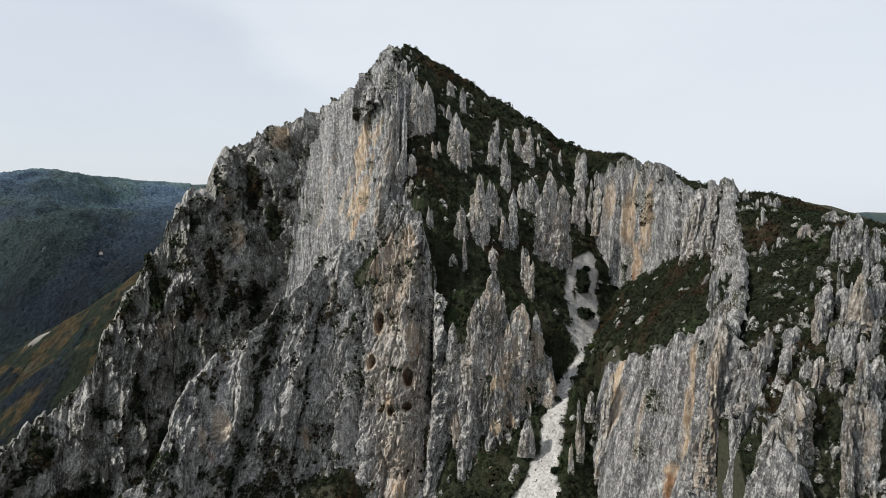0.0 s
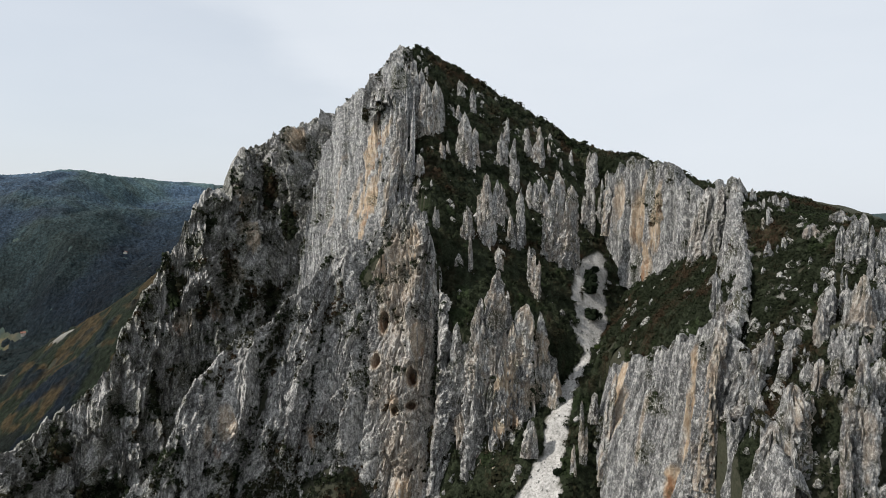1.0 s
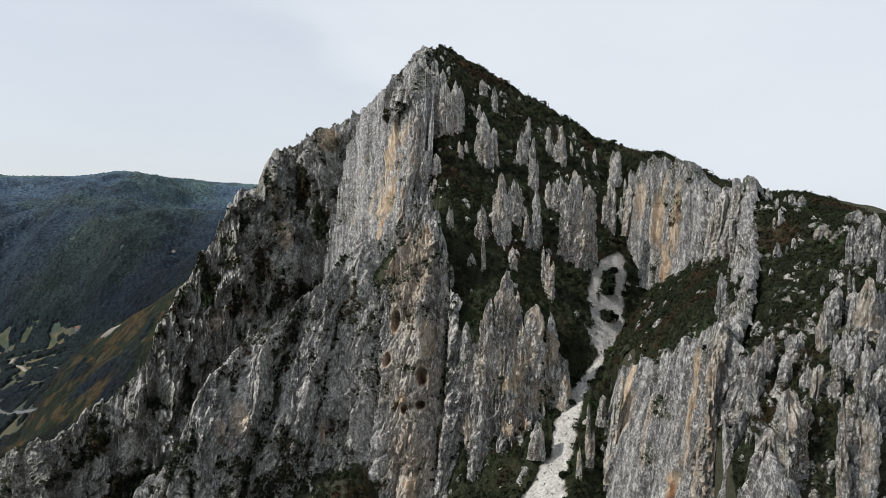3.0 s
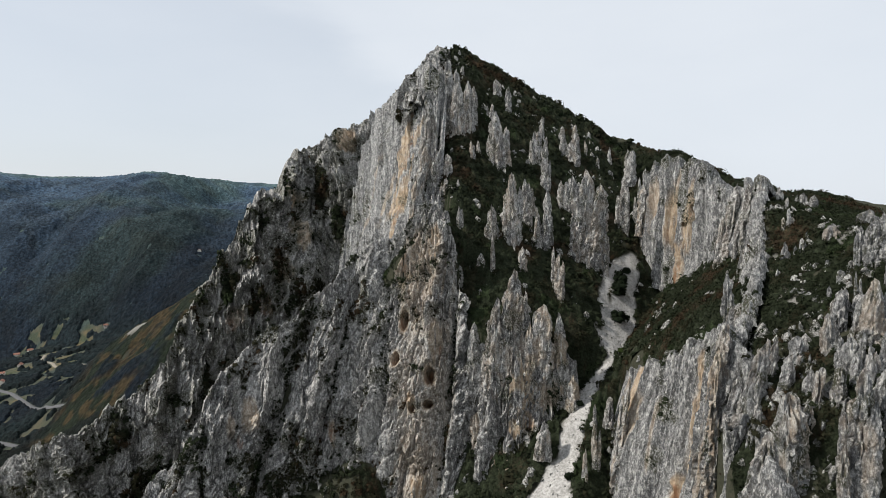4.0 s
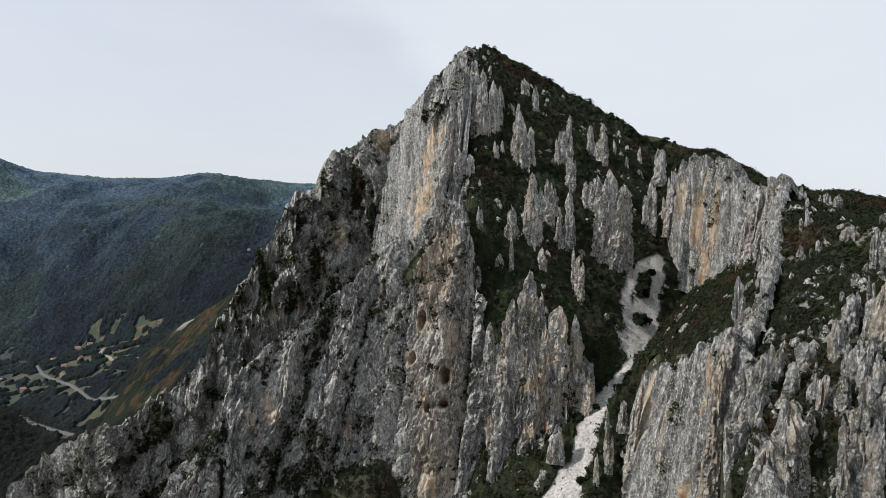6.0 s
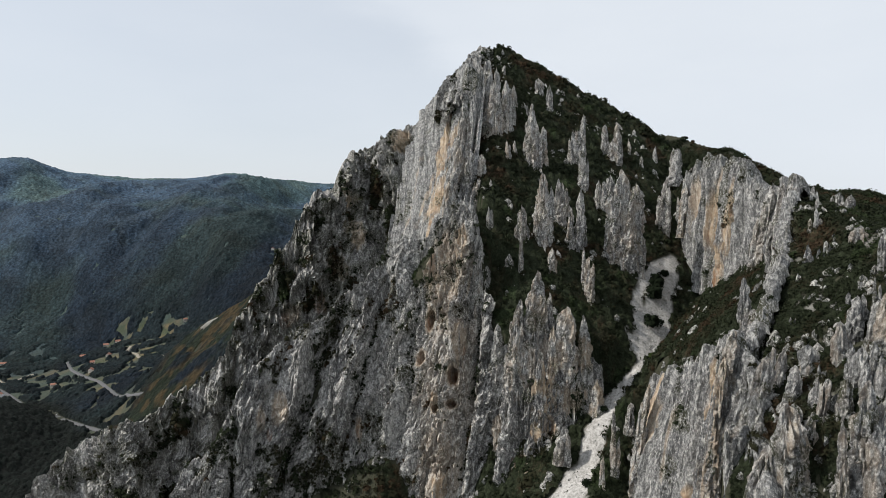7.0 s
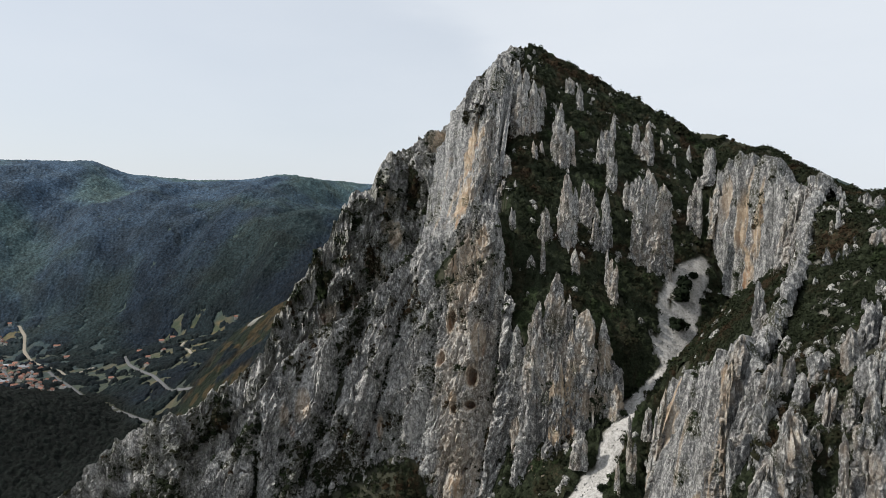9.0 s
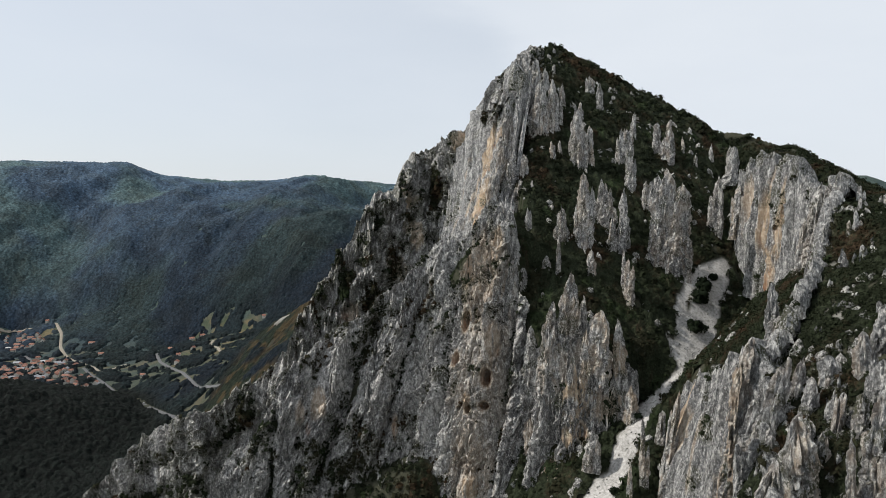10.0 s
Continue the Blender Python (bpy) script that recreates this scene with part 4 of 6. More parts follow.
# besides real growth, the dark mask here paints in the ridge's shade
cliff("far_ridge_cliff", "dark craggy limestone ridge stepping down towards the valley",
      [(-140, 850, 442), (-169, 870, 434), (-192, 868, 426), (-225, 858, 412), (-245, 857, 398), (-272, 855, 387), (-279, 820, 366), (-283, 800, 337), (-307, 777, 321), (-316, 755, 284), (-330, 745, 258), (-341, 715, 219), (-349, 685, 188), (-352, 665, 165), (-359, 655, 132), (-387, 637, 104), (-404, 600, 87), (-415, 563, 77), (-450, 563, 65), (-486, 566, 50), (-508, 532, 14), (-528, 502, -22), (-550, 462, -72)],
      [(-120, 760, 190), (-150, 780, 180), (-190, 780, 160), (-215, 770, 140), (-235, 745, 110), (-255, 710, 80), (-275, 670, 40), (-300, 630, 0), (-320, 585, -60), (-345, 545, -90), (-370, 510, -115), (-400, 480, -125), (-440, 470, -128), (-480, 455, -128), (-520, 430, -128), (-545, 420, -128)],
      1.45, 51, width=22, depth=7.0, rug=1.9, stretch=1.8, col=0.8, big=1.6, straight=False, lean=0.1, tall=2.4, thickets=[(0.15, 0.74, 13, 36, 0.9), (0.12, 0.50, 14, 24, 0.8), (0.17, 0.22, 24, 20, 0.7), (0.24, 0.36, 22, 18, 0.5), (0.33, 0.56, 18, 18, 0.5), (0.39, 0.78, 22, 16, 0.9), (0.27, 0.60, 12, 26, 0.4), (0.30, 0.85, 9, 14, 0.5), (0.40, 0.10, 46, 26, 0.9), (0.46, 0.50, 10, 30, 0.3), (0.65, 0.80, 18, 14, 0.4), (0.62, 0.35, 70, 50, 0.5), (0.85, 0.4, 110, 60, 0.75)], crest=10, crest_cell=13, thick=26, tufts=0.025, moss_shade=0.3,
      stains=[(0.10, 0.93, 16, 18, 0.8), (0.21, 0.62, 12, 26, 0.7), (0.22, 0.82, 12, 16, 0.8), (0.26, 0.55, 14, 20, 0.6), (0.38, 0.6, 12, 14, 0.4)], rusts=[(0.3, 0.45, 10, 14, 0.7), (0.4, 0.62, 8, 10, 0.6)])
cliff("slab_cliff", "upright limestone slabs with tan stained face and vertical ribs",
      [(118, 512, 310), (121, 505, 320), (125, 494, 328), (132, 479, 333), (141, 457, 333), (145, 435, 328), (147, 426, 316), (150, 414, 316), (151, 403, 308), (152, 388, 311), (154, 370, 315), (156, 357, 312)],
      [(117, 505, 266), (120, 497, 258), (123, 482, 248), (129, 466, 244), (134, 445, 230), (139, 430, 232), (142, 417, 240), (146, 404, 248), (148, 387, 252), (149, 371, 260), (151, 358, 270), (153, 349, 278)],
      0.52, 67, width=12.0, depth=1.9, tall=6.0, rug=0.4, stretch=5.0, big=1.1, col=0.9, flute=0.9, slots=(8, 1.8, 3.0, 4.0, 8.0), lean=0.0, straight=False, crest=9, crest_cell=5.5, thick=9, towards=(0, 400), material=SLAB,
      stains=[(0.30, 0.60, 8, 30, 0.9), (0.42, 0.66, 7, 26, 0.9), (0.16, 0.7, 7, 20, 0.6), (0.36, 0.30, 6, 18, 0.9)], rusts=[(0.35, 0.22, 3, 12, 0.9), (0.43, 0.66, 2.4, 10, 0.6), (0.28, 0.5, 1.6, 14, 0.5)], caves=[(0.44, 0.70, 1.7, 3.6, 3.5), (0.345, 0.12, 2.4, 4.5, 3)],
      gullies=[(0.53, 1.0, 0.55, 0.3, 3.0, 5.0, 0.3), (0.68, 1.0, 0.68, 0.3, 3.5, 5.0, 0.5), (0.81, 1.0, 0.80, 0.2, 2.5, 4.0, 0.3), (0.12, 1.0, 0.13, 0.2, 2.5, 4.0, 0.3), (0.24, 1.0, 0.24, 0.3, 1.6, 3.0, 0.0), (0.44, 1.0, 0.47, 0.0, 1.5, 3.0, 0.0), (0.60, 1.0, 0.61, 0.0, 1.6, 3.0, 0.1)])
cliff("diagonal_fin", "long narrow limestone fin sloping down from the slabs",
      [(156, 362, 314), (153, 350, 313), (147, 335, 301), (143, 320, 291), (138, 305, 282), (134, 290, 274), (127, 278, 262), (119, 268, 250)],
      [(149, 360, 272), (146, 348, 268), (140, 333, 262), (135, 318, 256), (130, 304, 250), (126, 290, 244), (120, 276, 238), (112, 266, 228)],
      0.5, 71, width=5, depth=1.5, tall=5.0, rug=0.5, stretch=3.0, big=0.4, lean=0.0, crest=4, crest_cell=4.5, thick=3, towards=(0, 300), material=SLAB)
cliff("near_cliff", "pale grey fluted limestone wall beside the scree gully",
      [(91, 360, 212), (96, 348, 220), (101, 334, 226), (104, 322, 231), (109, 302, 239), (112, 289, 246), (116, 270, 255), (117, 252, 240), (117, 240, 229), (118, 226, 218), (119, 212, 208)],
      [(82, 352, 182), (80, 345, 172), (80, 335, 155), (84, 310, 130), (90, 285, 122), (95, 262, 120), (99, 245, 122), (101, 228, 125), (105, 212, 128), (107, 198, 130)],
      0.52, 83, width=10.0, depth=1.5, tall=8.0, rug=0.3, stretch=6.0, col=0.9, flute=0.8, slots=(8, 1.5, 2.6, 3.0, 5.0), big=0.9,
      gullies=[(0.03, 0.9, 0.05, 0.1, 2.0, 3.0, 0.2), (0.21, 1.0, 0.20, 0.1, 1.6, 3.0, 0.0), (0.36, 1.0, 0.37, 0.2, 1.6, 2.5, 0.0), (0.52, 0.98, 0.50, 0.0, 2.2, 3.0, 0.0), (0.46, 0.98, 0.46, 0.2, 5.0, -2.5, 0.0), (0.60, 1.0, 0.60, 0.0, 6.0, -4.0, 0.0), (0.68, 1.0, 0.69, 0.1, 5.0, 6.0, 0.9)], lean=0.0, crest=6, crest_cell=5, thick=9, towards=(0, 300), material=SLAB,
      stains=[(0.10, 0.7, 5, 18, 0.9), (0.16, 0.55, 3, 14, 0.6), (0.49, 0.88, 3, 10, 0.9), (0.515, 0.66, 4.5, 24, 1.0), (0.50, 0.45, 3.5, 9, 1.0), (0.32, 0.6, 2.0, 18, 0.4)], rusts=[(0.52, 0.7, 2.0, 14, 0.6), (0.50, 0.42, 2.4, 8, 0.9)])
cliff("summit_cliff", "broken grey rock with dark bushes just below the summit",
      [(-72, 530, 398), (-62, 544, 414), (-54, 566, 434), (-48, 588, 446), (-41, 600, 447), (-31, 606, 446), (-22, 606, 434)],
      [(-70, 516, 366), (-54, 511, 384), (-44, 510, 386), (-34, 511, 384), (-24, 516, 380), (-12, 534, 376)],
      0.65, 97, ribs=12, rib_top=0.62, rib_size=(1.2, 2.8), rib_height=(6, 14), width=6.5, depth=3.0, big=0.8, lean=0.1, crest=1.5, crest_cell=5, thick=7, tufts=0.05, tall=2.2, thickets=[(0.75, 0.75, 12, 30, 0.7), (0.93, 0.5, 12, 60, 1.0), (0.55, 0.55, 4, 12, 0.4)])
cliff("brow_cliff", "pale grey limestone wall of close-set fins below the brow",
      [(110, 246, 221), (118, 241, 226), (127, 237, 229), (135, 233, 233), (143, 230, 237), (150, 229, 241), (160, 228, 247), (170, 227, 254), (185, 225, 263), (200, 223, 272)],
      [(107, 231, 150), (116, 226, 150), (126, 221, 150), (135, 217, 152), (144, 214, 155), (152, 212, 158), (162, 211, 164), (172, 210, 170), (186, 208, 178), (200, 206, 186)],
      0.62, 113, ribs=26, rib_size=(1.6, 3.4), rib_height=(12, 40), width=6, depth=3.2, tall=5.0, rug=0.6, stretch=3.0, big=0.9, lean=0.0, crest=6, crest_cell=5, thick=8, material=SLAB, tufts=0.05,
      thickets=[(0.12, 0.6, 4, 25, 0.8), (0.30, 0.75, 3, 14, 0.7), (0.48, 0.5, 4, 25, 0.7), (0.7, 0.6, 4, 22, 0.7)],
      stains=[(0.2, 0.7, 5, 14, 0.7), (0.4, 0.6, 5, 16, 0.8), (0.6, 0.7, 5, 14, 0.6)], caves=[(0.55, 0.72, 2.0, 2.4, 4)])


# ---- free-standing pinnacles: x, y, foot, top, radius ----
pinnacle(11.2, 500.4, 331.7, 373.9, 8.7, stain=0.2)
pinnacle(17.4, 504.8, 332.0, 365.0, 5.3, stain=0.4)
pinnacle(71.0, 545.0, 341.7, 369.1, 5.8, stain=0.3)
pinnacle(62.1, 547.0, 349.7, 368.6, 3.2, stain=0.1)
pinnacle(47.2, 502.7, 312.0, 351.5, 4.4)
pinnacle(-21.9, 470.0, 320.8, 340.4, 4.0, stain=0.2)
pinnacle(-7.3, 493.0, 340.7, 353.1, 2.9, stain=0.4)
pinnacle(24.6, 443.8, 274.6, 323.9, 6.9, stain=0.3)
pinnacle(33.8, 465.7, 286.3, 321.8, 5.3, stain=0.1)
pinnacle(48.0, 457.2, 271.0, 314.0, 6.0)
pinnacle(38.8, 471.8, 290.2, 315.3, 4.1, stain=0.2)
pinnacle(42.0, 454.3, 273.0, 295.4, 4.3, stain=0.4)
pinnacle(77.6, 461.4, 258.5, 326.7, 12.4, stain=0.3)
pinnacle(105.4, 507.0, 286.6, 323.7, 5.4, stain=0.1)
pinnacle(116.2, 547.0, 325.0, 348.6, 4.9)
pinnacle(13.3, 417.6, 255.5, 280.2, 2.0, stain=0.2)
pinnacle(31.9, 428.9, 256.9, 276.1, 4.5, stain=0.4)
pinnacle(56.2, 425.1, 240.2, 270.4, 4.1, stain=0.3)
pinnacle(58.3, 497.0, 300.5, 322.3, 4.2, stain=0.1)
pinnacle(66.9, 496.0, 302.2, 324.7, 6.4)
pinnacle(46.6, 355.0, 169.3, 183.6, 5.2, stain=0.2)
pinnacle(157.2, 301.0, 274.7, 290.2, 3.8, stain=0.4)
pinnacle(163.6, 303.0, 282.3, 287.5, 1.4, stain=0.3)
pinnacle(185.3, 310.0, 282.3, 299.5, 8.5, stain=0.1)
pinnacle(183.7, 376.0, 300.8, 306.8, 5.6)
pinnacle(178.8, 378.0, 303.8, 308.3, 2.8, stain=0.2)
pinnacle(-38.1, 537.8, 379.8, 418.3, 7.9, stain=0.4)
pinnacle(-19.7, 512.0, 359.5, 399.1, 10.3, stain=0.3)
pinnacle(-10.1, 521.7, 362.0, 393.1, 5.9, stain=0.1)
pinnacle(17.2, 560.0, 381.3, 404.7, 3.8)
pinnacle(4.6, 540.0, 376.0, 387.2, 2.9, stain=0.2)
pinnacle(41.4, 530.0, 341.7, 362.4, 6.2, stain=0.4)
pinnacle(81.9, 560.0, 341.6, 357.8, 1.7, stain=0.3)
pinnacle(90.7, 553.2, 329.9, 344.5, 2.4, stain=0.1)
pinnacle(101.2, 570.0, 336.5, 352.8, 2.5)
pinnacle(11.3, 436.0, 275.6, 303.0, 5.7, stain=0.2)
pinnacle(20.7, 454.1, 286.5, 310.9, 4.7, stain=0.4)
pinnacle(-13.5, 459.7, 310.9, 321.9, 1.8, stain=0.3)
pinnacle(126.8, 540.0, 312.6, 332.7, 2.9, stain=0.1)
pinnacle(124.4, 296.0, 248.8, 271.6, 4.1)
pinnacle(124.9, 285.0, 253.1, 261.0, 5.5, stain=0.2)
pinnacle(142.9, 218.0, 166.0, 250.0, 7.4, stain=0.3)
pinnacle(157.3, 245.0, 256.1, 275.2, 6.5, stain=0.4)
pinnacle(145.4, 250.0, 246.7, 262.4, 4.0, stain=0.3)
pinnacle(137.1, 252.0, 241.9, 253.7, 4.1, stain=0.1)
pinnacle(148.7, 240.0, 241.5, 256.4, 4.6)
pinnacle(73.1, 342.0, 166.8, 198.8, 2.5, stain=0.4)
pinnacle(67.3, 336.0, 162.9, 176.8, 2.2, stain=0.3)
pinnacle(81.1, 352.0, 189.2, 200.7, 3.0, stain=0.1)

pinnacle(-11.1, 540.0, 359.9, 399.9, 6.2, stain=0.1)
pinnacle(-14.8, 537.0, 358.6, 391.6, 4.3, stain=0.1)
pinnacle(-22.5, 570.0, 398.2, 424.7, 5.1, stain=0.1)
pinnacle(-26.2, 565.0, 393.0, 415.5, 3.5, stain=0.1)
pinnacle(6.9, 572.0, 394.7, 411.6, 5.1, stain=0.1)
pinnacle(39.4, 520.0, 338.0, 361.7, 3.7, stain=0.1)
pinnacle(36.6, 518.0, 337.0, 355.2, 2.3, stain=0.1)
pinnacle(-19.0, 525.0, 347.4, 367.2, 2.8, stain=0.1)
pinnacle(-1.7, 490.0, 313.4, 331.2, 2.6, stain=0.1)
pinnacle(7.0, 403.0, 180.0, 240.0, 6.0, stain=0.1)
pinnacle(1.5, 401.0, 175.0, 240.0, 7.5, stain=0.1)
pinnacle(-5.0, 399.0, 180.0, 256.0, 7.0, stain=0.2)

pinnacle(13.7, 420.2, 258.2, 284.8, 2.2, stain=0.15)
pinnacle(15.1, 437.6, 275.6, 291.7, 3.0, stain=0.15)
pinnacle(32.7, 430.5, 257.6, 276.4, 3.7, stain=0.15)
pinnacle(6.7, 418.4, 257.6, 272.1, 4.0, stain=0.15)
pinnacle(43.4, 449.7, 267.6, 295.4, 2.7, stain=0.15)
pinnacle(39.8, 531.6, 342.4, 362.0, 3.2, stain=0.15)
pinnacle(58.7, 494.7, 298.3, 320.1, 3.9, stain=0.15)
pinnacle(116.8, 518.5, 283.4, 309.9, 3.2, stain=0.15)
pinnacle(121.6, 535.2, 302.8, 325.7, 2.3, stain=0.15)
pinnacle(46.7, 506.3, 315.5, 356.8, 3.1, stain=0.15)
pinnacle(-2.7, 499.8, 339.1, 352.8, 2.6, stain=0.15)
pinnacle(0.9, 541.9, 372.5, 385.7, 2.4, stain=0.15)
pinnacle(-12.8, 517.6, 360.6, 401.2, 4.5, stain=0.15)
pinnacle(6.7, 577.8, 399.2, 414.5, 4.5, stain=0.15)
pinnacle(-9.1, 431.1, 283.2, 303.0, 3.0, stain=0.15)
pinnacle(53.7, 428.4, 243.5, 275.7, 2.6, stain=0.15)
pinnacle(84.3, 461.8, 255.7, 270.2, 3.2, stain=0.15)
pinnacle(72.9, 460.8, 260.2, 274.1, 4.4, stain=0.15)
pinnacle(116.1, 553.5, 321.3, 349.4, 4.3, stain=0.15)

# ribs of the wall beside the gully: x, y, foot, top, half width, slant, stain
fin(82.7, 337.5, 160.5, 214.3, 3.0, 0.10, 0.5)
fin(107.6, 266.5, 189.4, 255.6, 4.9, 0.12, 0.3)
fin(107.7, 260.5, 192.1, 245.8, 3.4, 0.08, 0.6)
# fins standing on the slope
fin(117.6, 248.5, 226.3, 252.3, 4.8, 0.23, 0.2)
fin(125.6, 251.5, 230.0, 251.2, 2.9, 0.10, 0.2)
fin(128.8, 252.5, 232.0, 251.6, 3.3, 0.08, 0.1)
fin(135.7, 240.5, 228.9, 246.1, 2.7, 0.08, 0.2)
fin(126.2, 229.5, 172.0, 237.7, 6.2, -0.02, 0.5)
fin(131.2, 228.5, 174.0, 233.1, 4.0, -0.06, 0.4)
fin(143.2, 224.5, 172.0, 247.5, 4.5, 0.13, 0.2)
fin(139.8, 222.5, 172.0, 242.7, 3.9, 0.12, 0.2)
fin(130.0, 245.5, 232.3, 247.6, 3.2, 0.07, 0.1)
fin(114.7, 232.5, 165.0, 224.8, 6.1, 0.08, 0.2)
# the upright slabs
fin(118.1, 498.5, 286.8, 315.8, 4.3, 0.07, 0.5)
fin(145.8, 384.5, 258.6, 313.3, 4.7, 0.10, 0.2)
fin(148.2, 366.5, 260.6, 312.6, 3.5, 0.07, 0.1)
fin(147.6, 346.5, 243.1, 315.2, 3.0, 0.07, 0.1)
fin(143.0, 328.5, 250.1, 287.3, 2.3, 0.06, 0.1)
# towers in front of the gully
TOWER = "tall conical limestone tower with tan stained foot beside scree"
pinnacle(21.5, 382.5, 138.0, 264.4, 14.0, TOWER, fins=6, slant=0.03, stain=0.35, turn=0.1)
pinnacle(11.0, 381.5, 142.0, 247.5, 9.0, TOWER, fins=4, slant=0.05, stain=0.2, turn=-0.1)
pinnacle(30.5, 372.5, 138.0, 219.0, 9.0, TOWER, fins=4, slant=0.04, stain=0.9, turn=0.2)
pinnacle(35.3, 385.5, 170.0, 252.0, 5.0, TOWER, fins=3, slant=0.03, stain=0.1, turn=0.0)
pinnacle(45.0, 381.0, 150.0, 244.3, 11.0, TOWER, fins=5, slant=0.02, stain=0.5, turn=0.2)
pinnacle(58.5, 382.5, 160.0, 240.2, 9.5, TOWER, fins=4, slant=-0.02, stain=0.6, turn=-0.2)
pinnacle(2.0, 384.0, 150.0, 232.0, 8.0, TOWER, fins=4, slant=0.06, stain=0.1, turn=0.0)
pinnacle(62.0, 389.0, 180.0, 214.0, 4.5, TOWER, fins=3, slant=-0.06, stain=0.3, turn=0.0)
# edge of the summit face
fin(-40.7, 476.5, 317.9, 377.9, 4.6, 0.08, 0.2)
fin(-42.5, 468.5, 305.4, 348.3, 4.9, 0.11, 0.4)
fin(-42.6, 460.5, 295.2, 329.5, 4.8, 0.08, 0.6)
fin(-24.0, 462.0, 285.0, 322.0, 5.0, 0.05, 0.2)
fin(-19.0, 458.0, 280.0, 310.0, 4.5, 0.05, 0.1)
fin(-30.5, 466.5, 311.4, 341.9, 3.7, 0.05, 0.1)

# broken ribs between the summit and the tower
RIB = "weathered grey limestone rib with bushes just below the summit"
pinnacle(-11.6, 515.3, 352.0, 395.3, 5.0, RIB, fins=4, turn=0.1, blade=True)
pinnacle(-32.3, 543.8, 380.0, 424.0, 5.5, RIB, fins=4, turn=0.3, blade=True)
pinnacle(-25.5, 550.7, 388.0, 418.6, 4.6, RIB, fins=3, turn=-0.2)
pinnacle(-36.3, 532.8, 362.0, 415.0, 5.2, RIB, fins=4, turn=0.2, blade=True)
pinnacle(5.3, 570.2, 390.0, 411.2, 3.6, RIB, fins=3)
pinnacle(-23.0, 515.7, 352.0, 387.0, 4.4, RIB, fins=3, turn=0.2)
pinnacle(44.7, 547.5, 346.0, 377.0, 3.8, RIB, fins=3)
pinnacle(62.2, 562.2, 350.0, 372.0, 3.0, RIB, fins=2)
pinnacle(-11.3, 546.7, 380.0, 403.5, 4.0, RIB, fins=3)

# ribs along the fin that slopes down from the slabs
for k, (fx, fy, fz) in enumerate(((154, 356, 316), (151, 347, 311), (149, 339, 306), (146, 330, 300), (144, 322, 295), (142, 314, 291), (139, 306, 286), (137, 299, 281), (134, 291, 276), (130, 284, 269), (126, 277, 263), (122, 271, 256))):
    pinnacle(fx, fy, fz - 22 - 4 * (k % 3), fz + 2 * (k % 2), 1.9, "narrow rib of a pale limestone fin", fins=2, slant=0.05, turn=0.4, blade=True)
# crags on the brow
CRAG = "pale grey limestone crag standing among dark bushes"
pinnacle(168.3, 270.4, 274.4, 297.4, 4.4, CRAG, fins=3)
pinnacle(172.7, 269.3, 276.9, 299.0, 3.3, CRAG, fins=3)
pinnacle(165.4, 273.4, 274.2, 293.3, 2.9, CRAG, fins=3)
pinnacle(175.4, 261.4, 274.0, 292.9, 3.7, CRAG, fins=3)
pinnacle(170.1, 258.6, 268.6, 285.1, 2.7, CRAG, fins=3)
pinnacle(155.0, 259.1, 258.4, 271.5, 2.5, CRAG, fins=3)
pinnacle(158.2, 257.6, 259.7, 276.6, 2.2, CRAG, fins=3)
pinnacle(162.1, 256.9, 262.1, 271.7, 2.0, CRAG, fins=3)
pinnacle(165.2, 245.2, 257.2, 273.0, 3.5, CRAG, fins=3)
pinnacle(152.3, 232.9, 240.7, 255.9, 2.9, CRAG, fins=3)
pinnacle(151.3, 236.2, 242.0, 258.4, 2.2, CRAG, fins=3)
pinnacle(155.6, 232.5, 242.9, 262.1, 2.4, CRAG, fins=3)
pinnacle(153.4, 268.4, 262.9, 270.4, 2.3, CRAG, fins=3)
pinnacle(157.5, 281.4, 273.5, 280.1, 2.1, CRAG, fins=3)
pinnacle(159.2, 272.7, 269.5, 277.1, 3.4, CRAG, fins=3)
pinnacle(135.8, 272.3, 252.8, 260.4, 2.1, CRAG, fins=3)
pinnacle(140.3, 260.6, 249.0, 257.5, 2.7, CRAG, fins=3)
pinnacle(144.3, 278.9, 262.7, 269.3, 2.7, CRAG, fins=3)
pinnacle(142.3, 291.4, 268.8, 275.6, 2.2, CRAG, fins=3)
pinnacle(138.6, 246.8, 239.5, 248.9, 1.9, CRAG, fins=3)
# small crags crowded along the brow
crag = random.Random(19)
crags = []
while len(crags) < 30:
    low_row = len(crags) < 20
    cx, cy = (crag.uniform(116, 178), crag.uniform(228, 262)) if low_row else (crag.uniform(138, 205), crag.uniform(262, 372))
    if any(math.hypot(cx - a, cy - b) < 4.6 for a, b in crags) or cx < float(near_line(np.array(cy))) + 6:
        continue
    crags.append((cx, cy))
    cz = float(land(np.array(cx), np.array(cy)))
    tall = crag.uniform(5, 14) if low_row else crag.uniform(3, 11)
    pinnacle(cx, cy, cz - 2, cz + tall, crag.uniform(1.6, 3.4) if low_row else crag.uniform(1.6, 4.0), CRAG, fins=3, slant=crag.uniform(0.0, 0.12), stain=crag.choice((0, 0, 0.1, 0.3)), turn=crag.uniform(-0.6, 0.6), blade=low_row)


# ---- scrub and plants ----
def scatter(n, x0, x1, y0, y1):
    return rng.uniform(x0, x1, n), rng.uniform(y0, y1, n)


